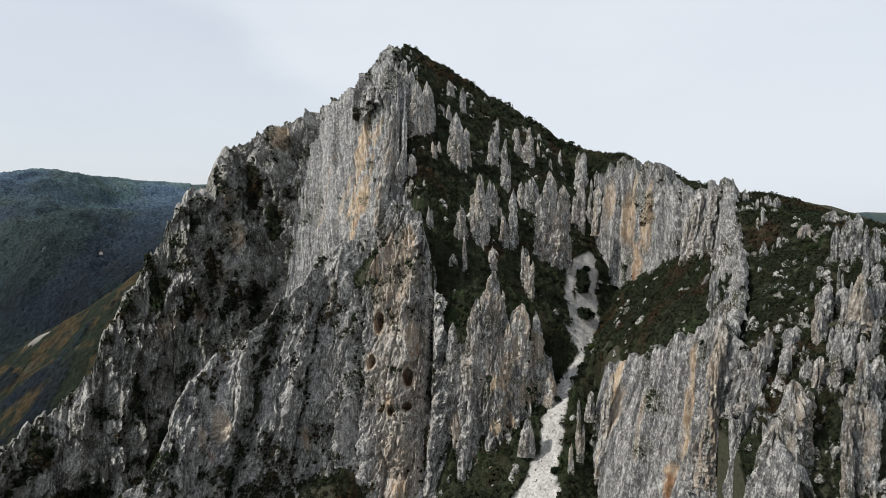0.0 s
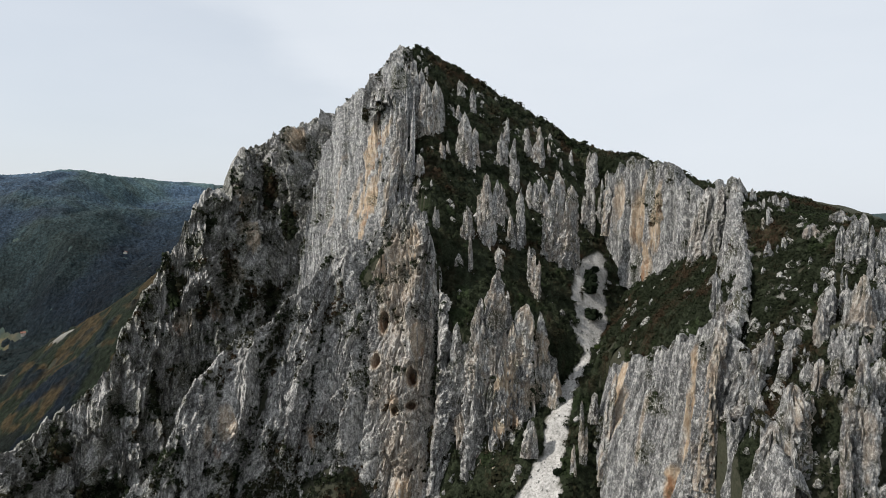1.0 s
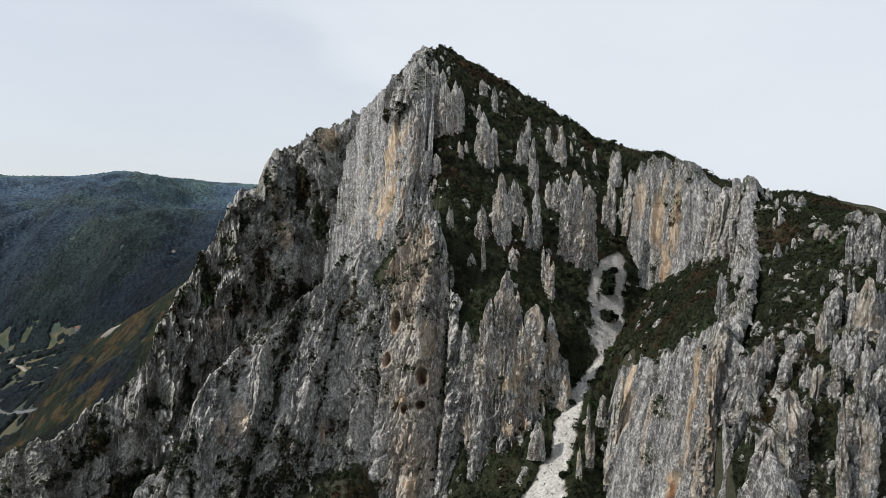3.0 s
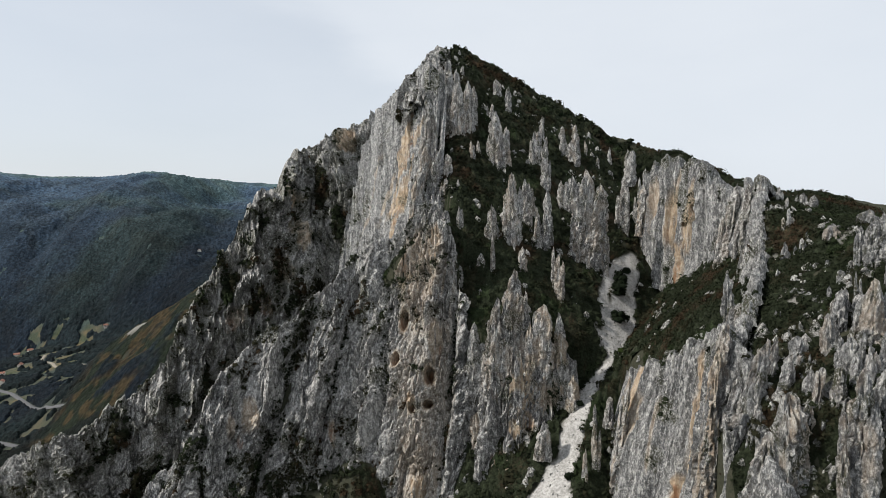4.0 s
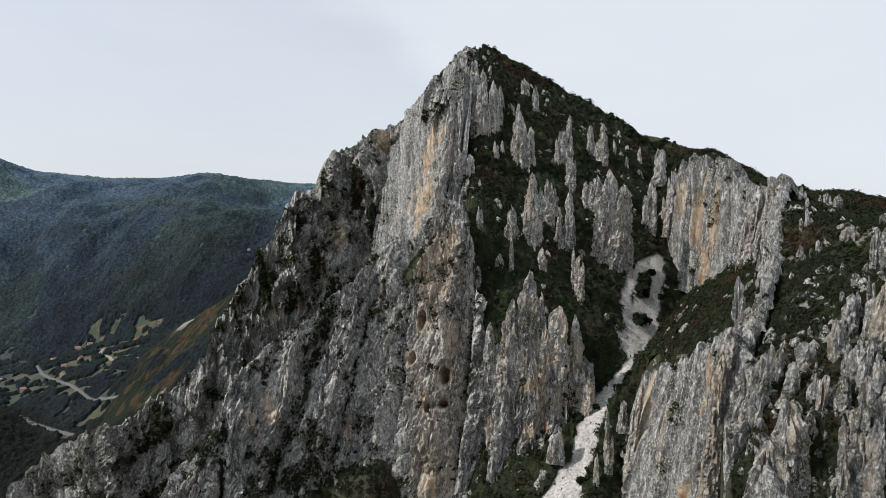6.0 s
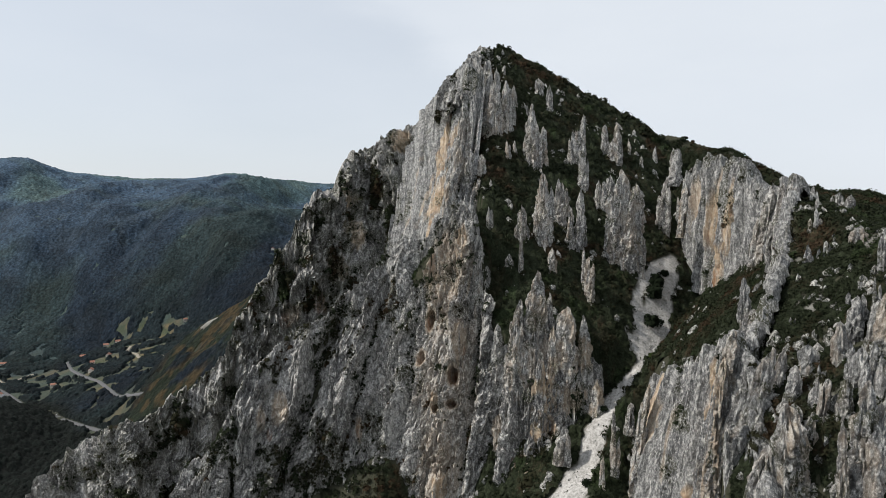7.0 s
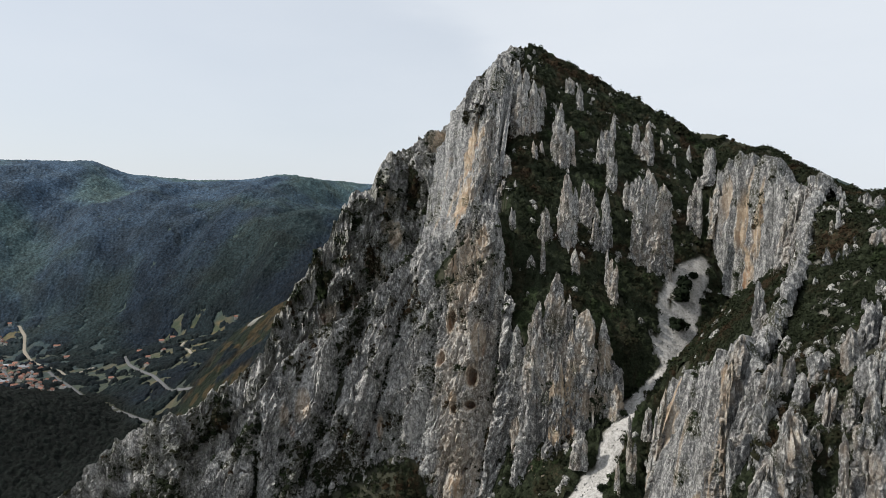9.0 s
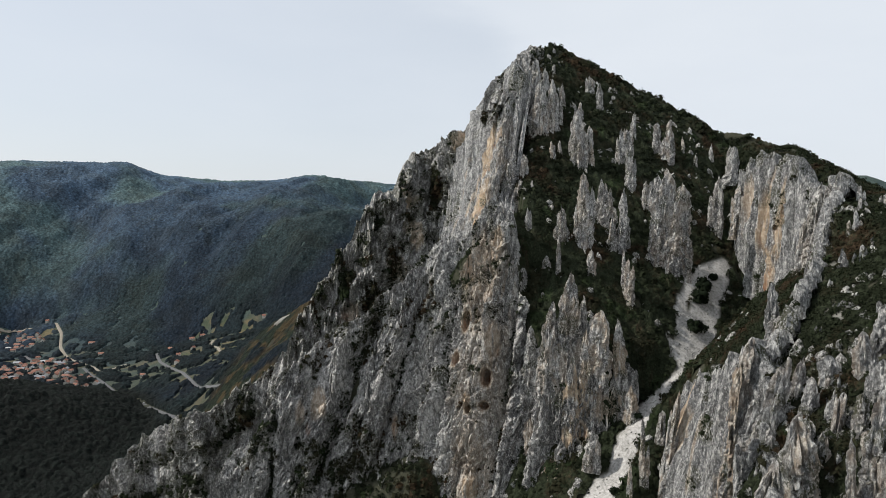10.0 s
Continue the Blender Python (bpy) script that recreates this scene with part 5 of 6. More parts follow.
def scrub(name, label, n, area, radius, leaves, size, keep, rust, olive):
    x, y = scatter(n, *area)
    ok = keep(x, y)
    x, y = x[ok], y[ok]
    r = rng.uniform(*radius, len(x)) * (0.8 + 0.5 * rng.random(len(x)) ** 3)
    c = np.stack([x, y, np.minimum(land(x, y), ground_z(x, y)) + 0.45 * r], -1)
    return tagged(new(name, leaf_cloud(name, c, r, leaf_tints(c, rust, olive), leaves, size)), label, "shrubs", kind="stuff")


def scrub_sheet(name, label, area, step, cell, tall, keep, rust, olive):
    """Close-grown bushes as one uneven sheet of rounded heads over the slope."""
    x, y = np.meshgrid(np.arange(area[0], area[1], step), np.arange(area[2], area[3], step), indexing="xy")
    rows, cols = x.shape
    x, y = x + rng.normal(size=x.shape) * 0.15 * step, y + rng.normal(size=x.shape) * 0.15 * step
    ok = keep(x, y)
    f1, f2, who, facet = cells(x / cell + 0.3 * fbm(x / 4, y / 4, 0, 2, 131), y / cell, 132)
    dome = np.clip(1 - (f1 / 0.75) ** 2, 0, 1) * (0.35 + 0.9 * who) + 0.35 * fbm(x / 1.6, y / 1.6, 0, 2, 133)
    z = ground_z(x, y) + np.where(ok, tall * (0.1 + dome), -1.0)
    v = np.stack([x, y, z], -1).reshape(-1, 3)
    q = grid_quads(rows, cols)
    q = q[ok.reshape(-1)[q].all(axis=1)]
    tint = leaf_tints(v, rust, olive) * (0.8 + 0.4 * who.reshape(-1, 1))
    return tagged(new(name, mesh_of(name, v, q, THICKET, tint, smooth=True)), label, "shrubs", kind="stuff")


def slope_keep(x, y):
    d = (x + 30) * -0.735 + (y - 462) * -0.678
    return (scree_at(x, y) < 0.25) & ((d < 60) | (y < 372)) & (x < slab_line(y) + 30) & ((y > 372) | (x < near_line(y) - 3)) & (fbm(x / 12, y / 12, 0, 3, 77) > -0.55)


def brow_keep(x, y):
    return (x > near_line(y) + 1) & (scree_at(x, y) < 0.3) & (fbm(x / 9, y / 9, 0, 3, 78) > -0.42 - 0.004 * (y - 230))


scrub_sheet("slope_thicket", "close-grown dark green bushes covering the steep slope", (-60, 165, 318, 612), 1.05, 3.8, 2.6, slope_keep, 0.06, 0.25)
scrub_sheet("brow_thicket", "low close-grown dark bushes between pale rocks", (100, 215, 205, 450), 0.9, 2.8, 1.1, lambda x, y: brow_keep(x, y) & (fbm(x / 10, y / 10, 0, 3, 88) < 0.12 + 0.0045 * (y - 240)), 0.12, 0.25)
scrub("slope_scrub", "dense dark green scrub with rusty bushes on steep slope", 13000, (-150, 165, 318, 612), (1.2, 2.9), 25, 0.36, slope_keep, 0.06, 0.25)
scrub("ledge_scrub", "dark bushes filling steep ledges between the rock walls", 4400, (-95, 8, 404, 545), (1.0, 2.2), 26, 0.36, lambda x, y: y > 300, 0.02, 0.3)
scrub("summit_scrub", "dark bushes round the summit rocks", 900, (-46, 12, 505, 608), (1.1, 2.0), 40, 0.30, lambda x, y: y > 520 - x * 0.4, 0.03, 0.3)
scrub("bank_scrub", "dark bushes on the steep bank behind the slabs", 1300, (105, 176, 345, 580), (1.5, 3.1), 44, 0.34, lambda x, y: np.abs(x - slab_line(y) - 9) < 9, 0.1, 0.3)
scrub("brow_scrub", "low dark bushes and autumn shrubs between pale rocks", 6200, (100, 190, 198, 300), (0.8, 1.8), 33, 0.27, brow_keep, 0.09, 0.25)
scrub("brow_scrub", "dark and rust brown bushes on the upper brow", 11000, (100, 215, 300, 450), (0.8, 1.9), 22, 0.34, brow_keep, 0.12, 0.25)
scrub("crest_scrub", "dark bushes along the crest behind the slabs", 2600, (118, 220, 430, 600), (1.3, 2.5), 26, 0.34, lambda x, y: x > slab_line(y) + 2, 0.08, 0.25)
scrub("ridge_woods", "dark woods on the back of the ridge", 1700, (-60, 260, 590, 770), (2.0, 3.6), 28, 0.52, lambda x, y: x > -60, 0.1, 0.25)
plants = np.concatenate(TUFTS)
for k, (lo, hi, rad, leaves) in enumerate(((0, 0.7, (0.6, 1.7), 12), (0.7, 1.0, (0.6, 1.6), 12), (1.0, 9, (1.2, 3.4), 11))):
    sel = plants[(plants[:, 3] >= lo) & (plants[:, 3] < hi)]
    if not len(sel):
        continue
    r = rng.uniform(*rad, len(sel)) * (0.6 + 0.8 * rng.random(len(sel)) ** 2)
    tagged(new("cliff_plants", leaf_cloud("cliff_plants", sel[:, :3], r, leaf_tints(sel[:, :3], 0.08, 0.4), leaves, 0.62)), "small dark bushes rooted in cracks of the rock", "shrubs", kind="stuff")


def outcrops(name, label, n, area, size, keep, seed):
    """Many small blocks of bare rock, too many to count."""
    x, y = scatter(n, *area)
    ok = keep(x, y)
    x, y = x[ok], y[ok]
    z = land(x, y)
    r = size[0] + (size[1] - size[0]) * rng.random(len(x)) ** 2.5
    nu, nv = 7, 5
    a = np.linspace(0, 2 * math.pi, nu, endpoint=False)[None, None]
    v = np.linspace(0, 1, nv)[None, :, None]
    high = r[:, None, None] * rng.uniform(0.9, 2.6, (len(x), 1, 1))
    prof = np.sqrt(np.clip(1 - v**2.2, 0, 1)) * (1 - 0.3 * v)
    k = rng.uniform(0, 900, (len(x), 1, 1))
    rad = r[:, None, None] * prof * (1 + 0.5 * value_noise(np.cos(a) * 1.6 + k, np.sin(a) * 1.6, v * 3 + k, seed) + 0.3 * value_noise(np.cos(a) * 3.6 + k, np.sin(a) * 3.6, v * 6 + k, seed))
    tilt = rng.normal(size=(2, len(x), 1, 1)) * 0.12
    zz = v * high - 0.25 * high
    px = x[:, None, None] + rad * np.cos(a) + tilt[0] * zz
    py = y[:, None, None] + rad * np.sin(a) * 0.8 + tilt[1] * zz
    pz = z[:, None, None] + zz + 0 * a
    vs = np.stack([px, py, pz], -1).reshape(-1, 3)
    q = (grid_quads(nv, nu, wrap=True)[None] + (np.arange(len(x)) * nu * nv)[:, None, None]).reshape(-1, 4)
    paint = np.zeros((len(vs), 3))
    paint[:, 2] = np.repeat(rng.random(len(x)) * 0.6, nu * nv)
    return tagged(new(name, mesh_of(name, vs, q, ROCK, paint)), label, "rocks", kind="stuff")


def brow_rocks(x, y):
    return (x > near_line(y) + 2) & (fbm(x / 10, y / 10, 0, 3, 88) > -0.2 + 0.0068 * (y - 240))


def slope_rocks(x, y):
    return (fbm(x / 8, y / 8, 0, 3, 89) > 0.25) & (scree_at(x, y) < 0.5) & (x < slab_line(y))


outcrops("brow_rocks", "pale limestone blocks strewn over the slope among bushes", 4300, (104, 215, 205, 400), (0.5, 2.3), brow_rocks, 5)
outcrops("slope_rocks", "grey limestone outcrops poking through the scrub", 2800, (-35, 150, 345, 600), (0.8, 3.2), slope_rocks, 6)
outcrops("scree_stones", "loose pale stones in the scree gully", 2600, (28, 116, 320, 480), (0.15, 0.6), lambda x, y: (scree_at(x, y) > 0.5) & (x < 116), 7)


# ---- single trees by the scree and on the skyline ----
BARK = plain_material("bark", (0.09, 0.07, 0.05), 0.95, 6.0)


def tree(x, y, radius, height, tint, label="round dark green tree standing in pale scree", lean=0.0):
    base = float(land(np.array(float(x)), np.array(float(y)))) - 0.3
    top = thing("tree", label, "tree", "single trees", at=(x, y, base))
    r = np.random.default_rng(int(x * 37 + y * 91) % 99999)
    nv, nu = 9, 8
    vs, qs = [], []
    limbs = [((0, 0, 0), (lean, 0, height * 0.75), 0.05 * height)]
    for k in range(6):
        a, h = r.uniform(0, 6.28), r.uniform(0.25, 0.6) * height
        limbs.append(((lean * h / height, 0, h), (math.cos(a) * radius * 0.7, math.sin(a) * radius * 0.7, h + radius * 0.5), 0.02 * height))
    for k, (p, q, w) in enumerate(limbs):
        p, q = np.array(p), np.array(q)
        t = np.linspace(0, 1, nv)[:, None, None]
        a = np.linspace(0, 2 * math.pi, nu, endpoint=False)[None, :, None]
        ax = (q - p) / np.linalg.norm(q - p)
        s1 = np.cross(ax, (0.3, 0.9, 0.1))
        s1 /= np.linalg.norm(s1)
        s2 = np.cross(ax, s1)
        ring = (np.cos(a) * s1 + np.sin(a) * s2) * w * (1.25 - t)
        vs.append((p + (q - p) * t + ring).reshape(-1, 3))
        qs.append(grid_quads(nv, nu, wrap=True) + k * nv * nu)
    part_mesh("trunk", mesh_of("trunk", np.concatenate(vs), np.concatenate(qs), BARK), top)
    n = 16
    d = r.normal(size=(n, 3))
    d /= np.linalg.norm(d, axis=1, keepdims=True)
    c = d * radius * r.uniform(0.25, 0.68, (n, 1)) * (1, 1, 0.85) + (lean, 0, height * 0.58)
    part_mesh("crown", leaf_cloud("crown", c, r.uniform(0.34, 0.52, n) * radius, np.tile(tint, (n, 1)), 80, 0.34), top, "uneven leafy crown")
    return top


DARK_LEAF, FRESH_LEAF, RUST_LEAF = (0.014, 0.020, 0.011), (0.035, 0.050, 0.016), (0.062, 0.034, 0.016)
tree(97.0, 450, 6.8, 8.0, DARK_LEAF)
tree(99.3, 460, 6.4, 8.0, DARK_LEAF)
tree(95.3, 431.5, 6.2, 7.5, DARK_LEAF)
tree(105, 472, 3.6, 4.6, DARK_LEAF)
tree(68, 392, 3.4, 5.0, DARK_LEAF, "dark green tree at the edge of the scree gully")
tree(67, 378, 2.6, 4.0, DARK_LEAF, "dark green tree at the foot of a rock wall")
tree(94, 408, 2.6, 4.0, FRESH_LEAF, "light green bush beside the scree")
tree(60, 341, 3.0, 4.2, DARK_LEAF, "dark green bush growing in the scree gully")
for sx, sy, sr, tint in ((14, 602, 2.4, DARK_LEAF), (62, 592, 2.6, DARK_LEAF), (40, 597, 2.0, RUST_LEAF), (88, 580, 2.2, DARK_LEAF), (146, 590, 2.6, DARK_LEAF), (172, 420, 2.0, DARK_LEAF), (180, 384, 1.8, RUST_LEAF), (205, 340, 1.8, RUST_LEAF), (165, 432, 2.2, DARK_LEAF), (195, 356, 1.6, DARK_LEAF)):
    tree(sx, sy, sr, sr * 1.15, tint, "rust-brown autumn tree on the ridge line" if tint is RUST_LEAF else "dark leafy tree on the ridge line")

# ---- the valley ----
ROAD = plain_material("asphalt", (0.10, 0.10, 0.105), 0.9, 0.3, 0.15)
TRACK = plain_material("gravel_track", (0.25, 0.22, 0.175), 0.95, 0.3, 0.2)
PLASTER = plain_material("pale_render", (0.62, 0.59, 0.53), 0.85, 0.8, 0.12)
TILE = plain_material("red_roof_tiles", (0.27, 0.125, 0.085), 0.8, 1.2, 0.3)
SLATE = plain_material("grey_sheet_roof", (0.30, 0.31, 0.33), 0.6, 1.0, 0.2)
DOORWOOD = plain_material("door_wood", (0.12, 0.075, 0.045), 0.7)
PANE = plain_material("dark_window", (0.03, 0.035, 0.04), 0.15, 1.0, 0.1)
WHITE_PAINT = plain_material("car_paint", (0.55, 0.56, 0.58), 0.3, 1.0, 0.05)
RUBBER = plain_material("rubber", (0.02, 0.02, 0.02), 0.9)


LANES = []  # the middle lines of the roads


def strip(name, label, line, width, material, lift=0.6):
    """A road that follows the ground."""
    LANES.append(line)
    p = np.array(line, float)
    s = np.r_[0, np.cumsum(np.hypot(*np.diff(p, axis=0).T))]
    t = np.arange(0, s[-1], 5.0)
    c = np.stack([np.interp(t, s, p[:, k]) for k in (0, 1)], -1)
    ker = np.hanning(13)[1:-1]
    ker /= ker.sum()
    c = np.stack([np.convolve(np.pad(c[:, k], 5, mode="edge"), ker, "valid") for k in (0, 1)], -1)
    d = np.gradient(c, axis=0)
    nrm = np.stack([-d[:, 1], d[:, 0]], -1) / np.linalg.norm(d, axis=1, keepdims=True)
    cols = []
    mid = ground_z(c[:, 0], c[:, 1])
    for off, dz in ((-0.62, -1.6), (-0.5, 0.0), (-0.17, 0.06), (0.17, 0.06), (0.5, 0.0), (0.62, -1.6)):
        q = c + nrm * off * width
        z = np.maximum(ground_z(q[:, 0], q[:, 1]), mid) + lift + dz
        cols.append(np.c_[q, z])
    v = np.stack(cols, 1)
    return tagged(new(name, mesh_of(name, v, grid_quads(len(t), 6), material, smooth=True)), label, "road", kind="structure")


strip("road_main", "grey asphalt road through the valley", [(-1420, 1235), (-1315, 1178), (-1214, 1126), (-1127, 1082), (-1051, 1056), (-957, 1009), (-898, 983), (-800, 940)], 6.5, ROAD)
strip("road_side", "grey asphalt road climbing past houses", [(-1330, 1400), (-1310, 1377), (-1214, 1296), (-1130, 1242), (-1041, 1194), (-1004, 1168), (-923, 1105), (-840, 1048), (-768, 1008)], 6.5, ROAD)
strip("road_village", "village street between red roofs", [(-1700, 1275), (-1646, 1249), (-1546, 1207), (-1475, 1165), (-1408, 1124), (-1340, 1110), (-1230, 1120)], 8, ROAD)
strip("road_track", "pale gravel track round the village", [(-2060, 1350), (-1977, 1391), (-1927, 1419), (-1828, 1470), (-1740, 1422), (-1665, 1359), (-1517, 1285), (-1399, 1249), (-1333, 1214), (-1330, 1268), (-1333, 1301)], 7, TRACK)
strip("road_lane", "winding pale lane between fields", [(-1190, 1470), (-1154, 1412), (-1092, 1376), (-1058, 1340), (-1024, 1322), (-985, 1330), (-940, 1300)], 6, TRACK)


def box_bm(bm, cx, cy, cz, sx, sy, sz):
    m = Matrix.Translation((cx, cy, cz)) @ Matrix.Diagonal((sx, sy, sz, 1))
    bmesh.ops.create_cube(bm, size=1.0, matrix=m)


def part(name, bm, material, parent, label=""):
    me = bpy.data.meshes.new(name)
    bm.to_mesh(me)
    bm.free()
    me.materials.append(material)
    return part_mesh(name, me, parent, label)


def house(label, lx, ly, h, roof_material, storeys=2):
    """A gabled house with walls, roof, chimney, door and windows."""
    top = thing("house", label, "house", "village houses")
    bm = bmesh.new()
    rise = ly * 0.32
    out = [(-lx / 2, -ly / 2), (lx / 2, -ly / 2), (lx / 2, ly / 2), (-lx / 2, ly / 2)]
    lo = [bm.verts.new((x, y, -3)) for x, y in out]
    hi = [bm.verts.new((x, y, h)) for x, y in out]
    ga, gb = bm.verts.new((-lx / 2, 0, h + rise)), bm.verts.new((lx / 2, 0, h + rise))
    for k in range(4):
        f = [lo[k], lo[(k + 1) % 4], hi[(k + 1) % 4], hi[k]]
        if k == 1:
            f.insert(3, gb)
        if k == 3:
            f.insert(3, ga)
        bm.faces.new(f)
    part("wall", bm, PLASTER, top)
    bm = bmesh.new()
    for s in (-1, 1):
        for z0 in (0.0,):
            e, t = 0.7, 0.3
            a = [(-lx / 2 - e, s * (ly / 2 + e), h - e * 0.64), (lx / 2 + e, s * (ly / 2 + e), h - e * 0.64), (lx / 2 + e, 0, h + rise), (-lx / 2 - e, 0, h + rise)]
            lower = [bm.verts.new(p) for p in a]
            upper = [bm.verts.new((p[0], p[1], p[2] + t)) for p in a]
            bm.faces.new(upper if s < 0 else upper[::-1])
            bm.faces.new(lower[::-1] if s < 0 else lower)
            for k in range(4):
                bm.faces.new([lower[k], lower[(k + 1) % 4], upper[(k + 1) % 4], upper[k]])
    part("roof", bm, roof_material, top, "red tiled gable roof" if roof_material is TILE else "grey sheet metal roof")
    bm = bmesh.new()
    box_bm(bm, lx * 0.22, ly * 0.15, h + rise * 0.9, 0.9, 0.9, 2.6)
    part("chimney", bm, TILE, top, "brick chimney")
    bm = bmesh.new()
    box_bm(bm, lx * 0.1, -ly / 2 - 0.03, 1.05, 1.2, 0.14, 2.1)
    part("door", bm, DOORWOOD, top)
    for st in range(storeys):
        for k in (-0.32, -0.1, 0.32):
            for s in (-1, 1):
                bm = bmesh.new()
                box_bm(bm, lx * k, s * (ly / 2 + 0.02), 1.6 + 2.8 * st, 1.3, 0.12, 1.4)
                part("window", bm, PANE, top)
    return top


HOUSES = [house("white rendered house with red tiled gable roof", 13, 10, 5.8, TILE), house("long low house with red tiled roof", 18, 9, 3.4, TILE, 1),
          house("small cream house with red tiled roof", 10, 9, 5.6, TILE), house("pale shed with grey sheet roof", 16, 9, 3.2, SLATE, 1)]
VILLAGE = [(-1943, 1391), (-1855, 1368), (-1827, 1366), (-1797, 1324), (-1792, 1394), (-1560, 1201), (-1549, 1123), (-1562, 1149), (-1571, 1171), (-1494, 1110), (-1514, 1160), (-1603, 1232), (-1547, 1233), (-1492, 1211), (-1458, 1174),
           (-1426, 1169), (-1406, 1148), (-1421, 1120), (-1491, 1093), (-1463, 1105), (-1507, 1084), (-1305, 1098), (-1268, 1092), (-1324, 1127), (-1239, 1089)]
SCATTERED = [(-1920, 1420), (-1497, 1356), (-1583, 1399), (-1865, 1469), (-1163, 1191), (-1127, 1264), (-1294, 1413), (-1184, 1329), (-1297, 1499), (-1276, 1520), (-1195, 1394), (-1085, 1560), (-965, 1830)]
spots = []
pick = random.Random(4)
for k, (hx, hy) in enumerate(VILLAGE + SCATTERED):
    near = [(hx, hy)] + ([(hx + pick.uniform(-34, 34), hy + pick.uniform(-34, 34)) for _ in range(6)] if k < len(VILLAGE) else [])
    for sx, sy in near:
        if all(math.hypot(sx - a, sy - b) > 15.5 for a, b in spots):
            spots.append((sx, sy))
used = set()
for k, (sx, sy) in enumerate(spots):
    kind = pick.choices((0, 1, 2, 3), (5, 3, 4, 2))[0]
    z = float(ground_z(np.array(sx), np.array(sy)))
    turn = pick.choice((28, 118, 40, 130)) + pick.uniform(-12, 12)
    m = pose(sx, sy, z + 0.6, 0, 0, turn)
    if kind in used:
        copy_thing(HOUSES[kind], m)
    else:
        used.add(kind)
        HOUSES[kind].matrix_basis = m


def car(label):
    top = thing("parked_car", label, "car", "parked cars")
    bm = bmesh.new()
    box_bm(bm, 0, 0, 0.65, 4.3, 1.75, 0.6)
    bmesh.ops.bevel(bm, geom=bm.edges[:], offset=0.15, segments=2, affect="EDGES")
    part("body", bm, WHITE_PAINT, top)
    bm = bmesh.new()
    box_bm(bm, -0.2, 0, 1.15, 2.2, 1.5, 0.55)
    bmesh.ops.bevel(bm, geom=bm.edges[:], offset=0.18, segments=2, affect="EDGES")
    part("cabin", bm, PANE, top, "dark glazed cabin")
    for a in (-1.3, 1.3):
        for b in (-0.8, 0.8):
            bm = bmesh.new()
            bmesh.ops.create_cone(bm, cap_ends=True, segments=14, radius1=0.33, radius2=0.33, depth=0.22, matrix=Matrix.Translation((a, b, 0.33)) @ Matrix.Rotation(radians(90), 4, "X"))
            part("wheel", bm, RUBBER, top)
    return top


CAR = car("pale parked car on a gravel lot in the village")
LOT = [(-1760, 1352), (-1752, 1348), (-1744, 1344), (-1735, 1340), (-1768, 1338), (-1748, 1332), (-1008, 1040), (-1000, 1036), (-985, 1026)]
for k, (sx, sy) in enumerate(LOT):
    m = pose(sx, sy, float(ground_z(np.array(sx), np.array(sy))) + 0.75, 0, 0, 60 + 7 * k)
    if k:
        copy_thing(CAR, m)
    else:
        CAR.matrix_basis = m


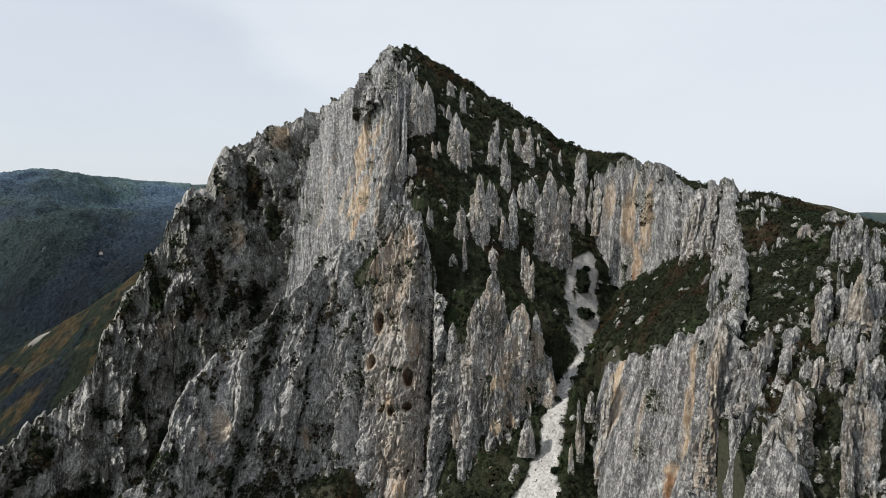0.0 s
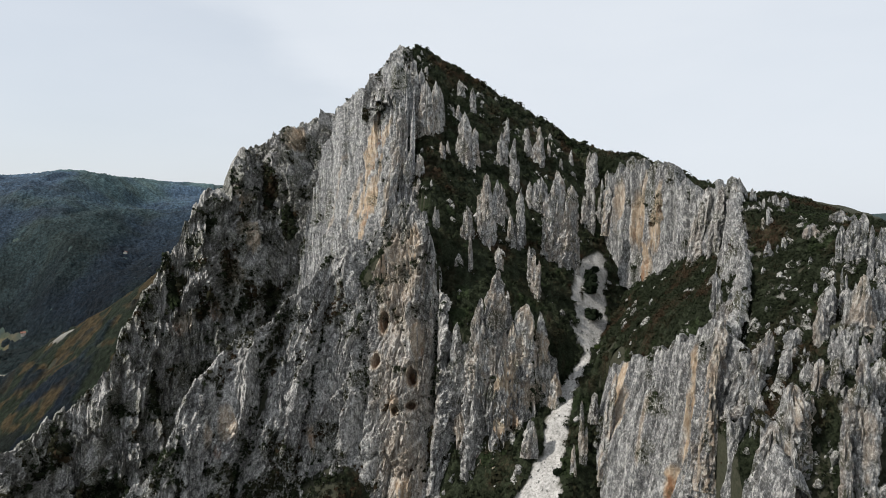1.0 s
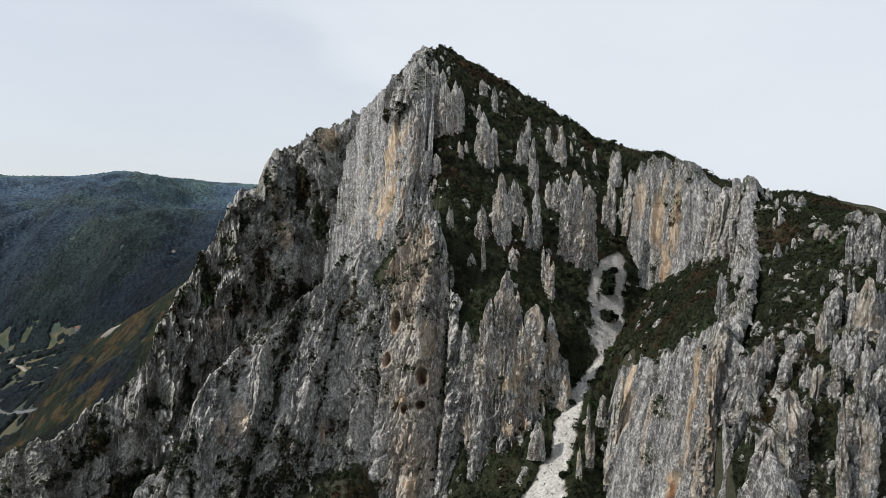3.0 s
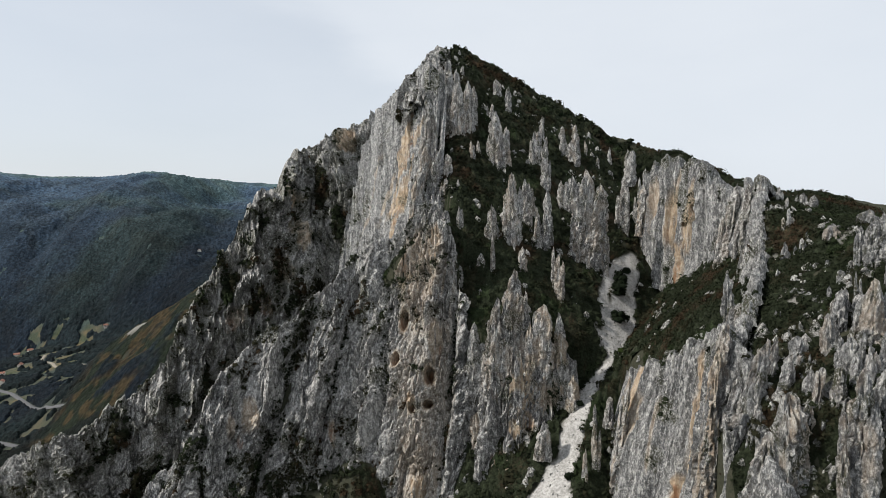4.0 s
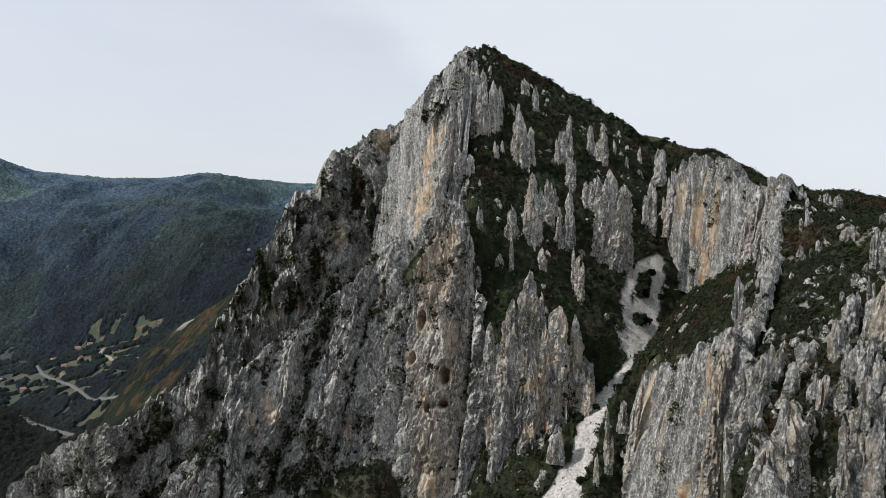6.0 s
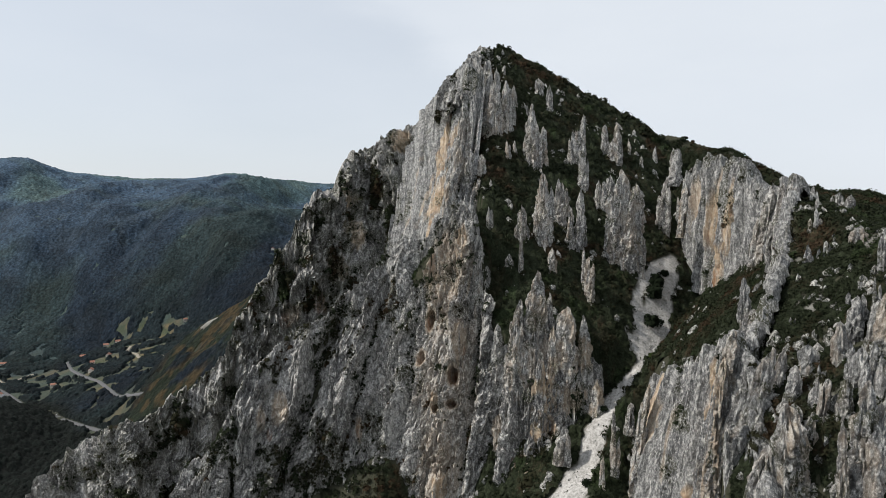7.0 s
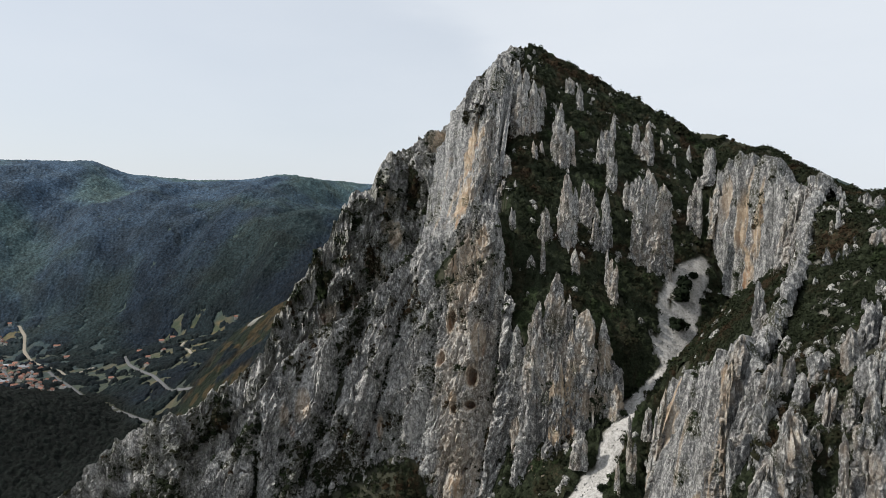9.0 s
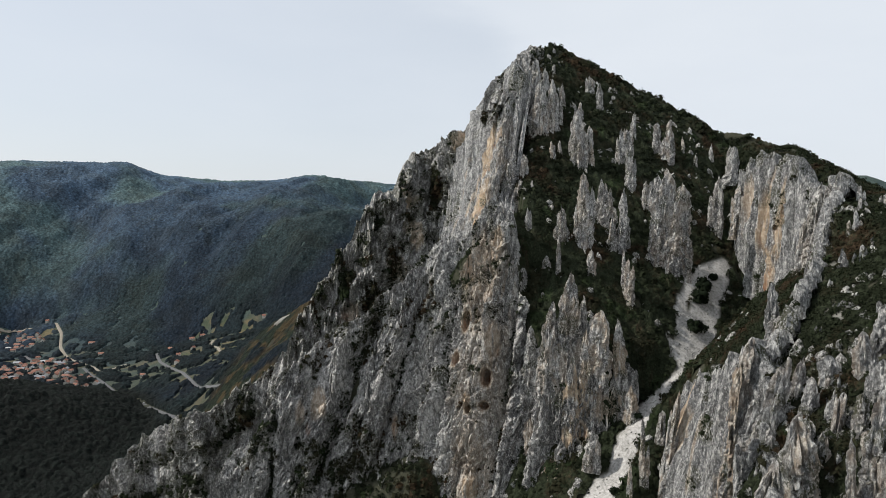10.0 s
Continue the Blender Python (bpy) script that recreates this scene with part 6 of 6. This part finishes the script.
def forest(name, label, near, far, rows, cols):
    """The closed canopy of the woods in the valley and on the hills: one uneven sheet of crowns with gaps for fields, houses and roads."""
    az = np.linspace(math.radians(-66), math.radians(-22), cols)[None]
    r = np.exp(np.linspace(math.log(near), math.log(far), rows))[:, None] + 0 * az
    x, y = CX + np.sin(az) * r, np.cos(az) * r
    x, y = x + rng.normal(size=x.shape) * 0.0006 * r, y + rng.normal(size=x.shape) * 0.0006 * r
    g = ground_z(x, y)
    # where shade is painted on the woods: the dark spur and below it
    spur_shade = np.maximum(step01(30, 5, regional(x, y) - ridge_height(x, y, DARK_SPUR, 0.42, round_top=60)), ((x < -640) & (y < 930) & (r < 1400)) * 1.0)
    vale = np.exp(-(((x + 1500) / 330) ** 2 + ((y - 1230) / 190) ** 2)) + 0.6 * np.exp(-(((x + 1100) / 200) ** 2 + ((y - 1250) / 200) ** 2))
    clear = fbm(x / 34, y / 34, 0, 4, 91)
    ok = (field_at(x, y) < 0.3) & (bare_at(x, y) < 0.2) & ((clear > -0.6 + 0.55 * vale) | (spur_shade > 0.5)) & ((r > 900) | (spur_shade > 0.5))
    for a, b in spots:
        ok &= np.hypot(x - a, y - b) > 11
    for line in LANES:
        ok &= line_distance(x, y, [(a, b, 6.5) for a, b in line]) > 0
    brown = heath_at(x, y)
    f1, f2, who, facet = cells(x / 9.5 + 0.25 * fbm(x / 9, y / 9, 0, 2, 95), y / 9.5, 93)
    small = cells(x / 4.2, y / 4.2, 94)[0]
    dome = np.clip(1 - (f1 / 0.8) ** 2, 0, 1) * (0.5 + 0.9 * who) + 0.3 * (0.5 - small)
    high = (2.5 + 4.2 * dome) * (1 - 0.6 * brown) * (0.75 + 0.5 * step01(-0.4, 0.4, clear))
    z = np.where(ok, g + high * 1.15, g - 2.0)
    # haze painted in: the stands range between two bluish base colours
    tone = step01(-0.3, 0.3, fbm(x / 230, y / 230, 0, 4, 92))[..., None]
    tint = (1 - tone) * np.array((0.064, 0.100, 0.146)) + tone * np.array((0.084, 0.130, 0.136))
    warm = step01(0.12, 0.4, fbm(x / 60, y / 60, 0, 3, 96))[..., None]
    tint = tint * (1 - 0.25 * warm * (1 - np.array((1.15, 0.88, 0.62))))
    # painted haze and valley shade: crowns brighten with distance
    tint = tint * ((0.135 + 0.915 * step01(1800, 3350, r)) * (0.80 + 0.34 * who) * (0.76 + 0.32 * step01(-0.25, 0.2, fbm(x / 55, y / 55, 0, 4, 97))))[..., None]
    dry = step01(-0.02, 0.2, fbm(x / 24, y / 24, g / 24, 3, 98))[..., None]
    rusty = dry * np.array((0.044, 0.033, 0.017)) + (1 - dry) * np.array((0.013, 0.018, 0.011))
    tint = tint * (1 - brown[..., None]) + rusty * brown[..., None]
    # crowns go near black to stand for the spur's shade
    tint = tint * (1 - spur_shade[..., None]) + spur_shade[..., None] * np.array((0.0065, 0.0088, 0.0074)) * (0.7 + 0.6 * who[..., None])
    q = grid_quads(rows, cols)
    q = q[ok.reshape(-1)[q].any(axis=1)]
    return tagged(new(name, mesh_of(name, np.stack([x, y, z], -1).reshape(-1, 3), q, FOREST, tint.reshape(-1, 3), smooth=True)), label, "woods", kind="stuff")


forest("valley_woods", "mixed green woods covering the valley and low spurs, darkened for shade on one spur", 650.0, 1900.0, 330, 440)
forest("hill_woods", "green woods on the hills behind the valley, hazed bluish in colour", 1896.0, 3390.0, 210, 440)
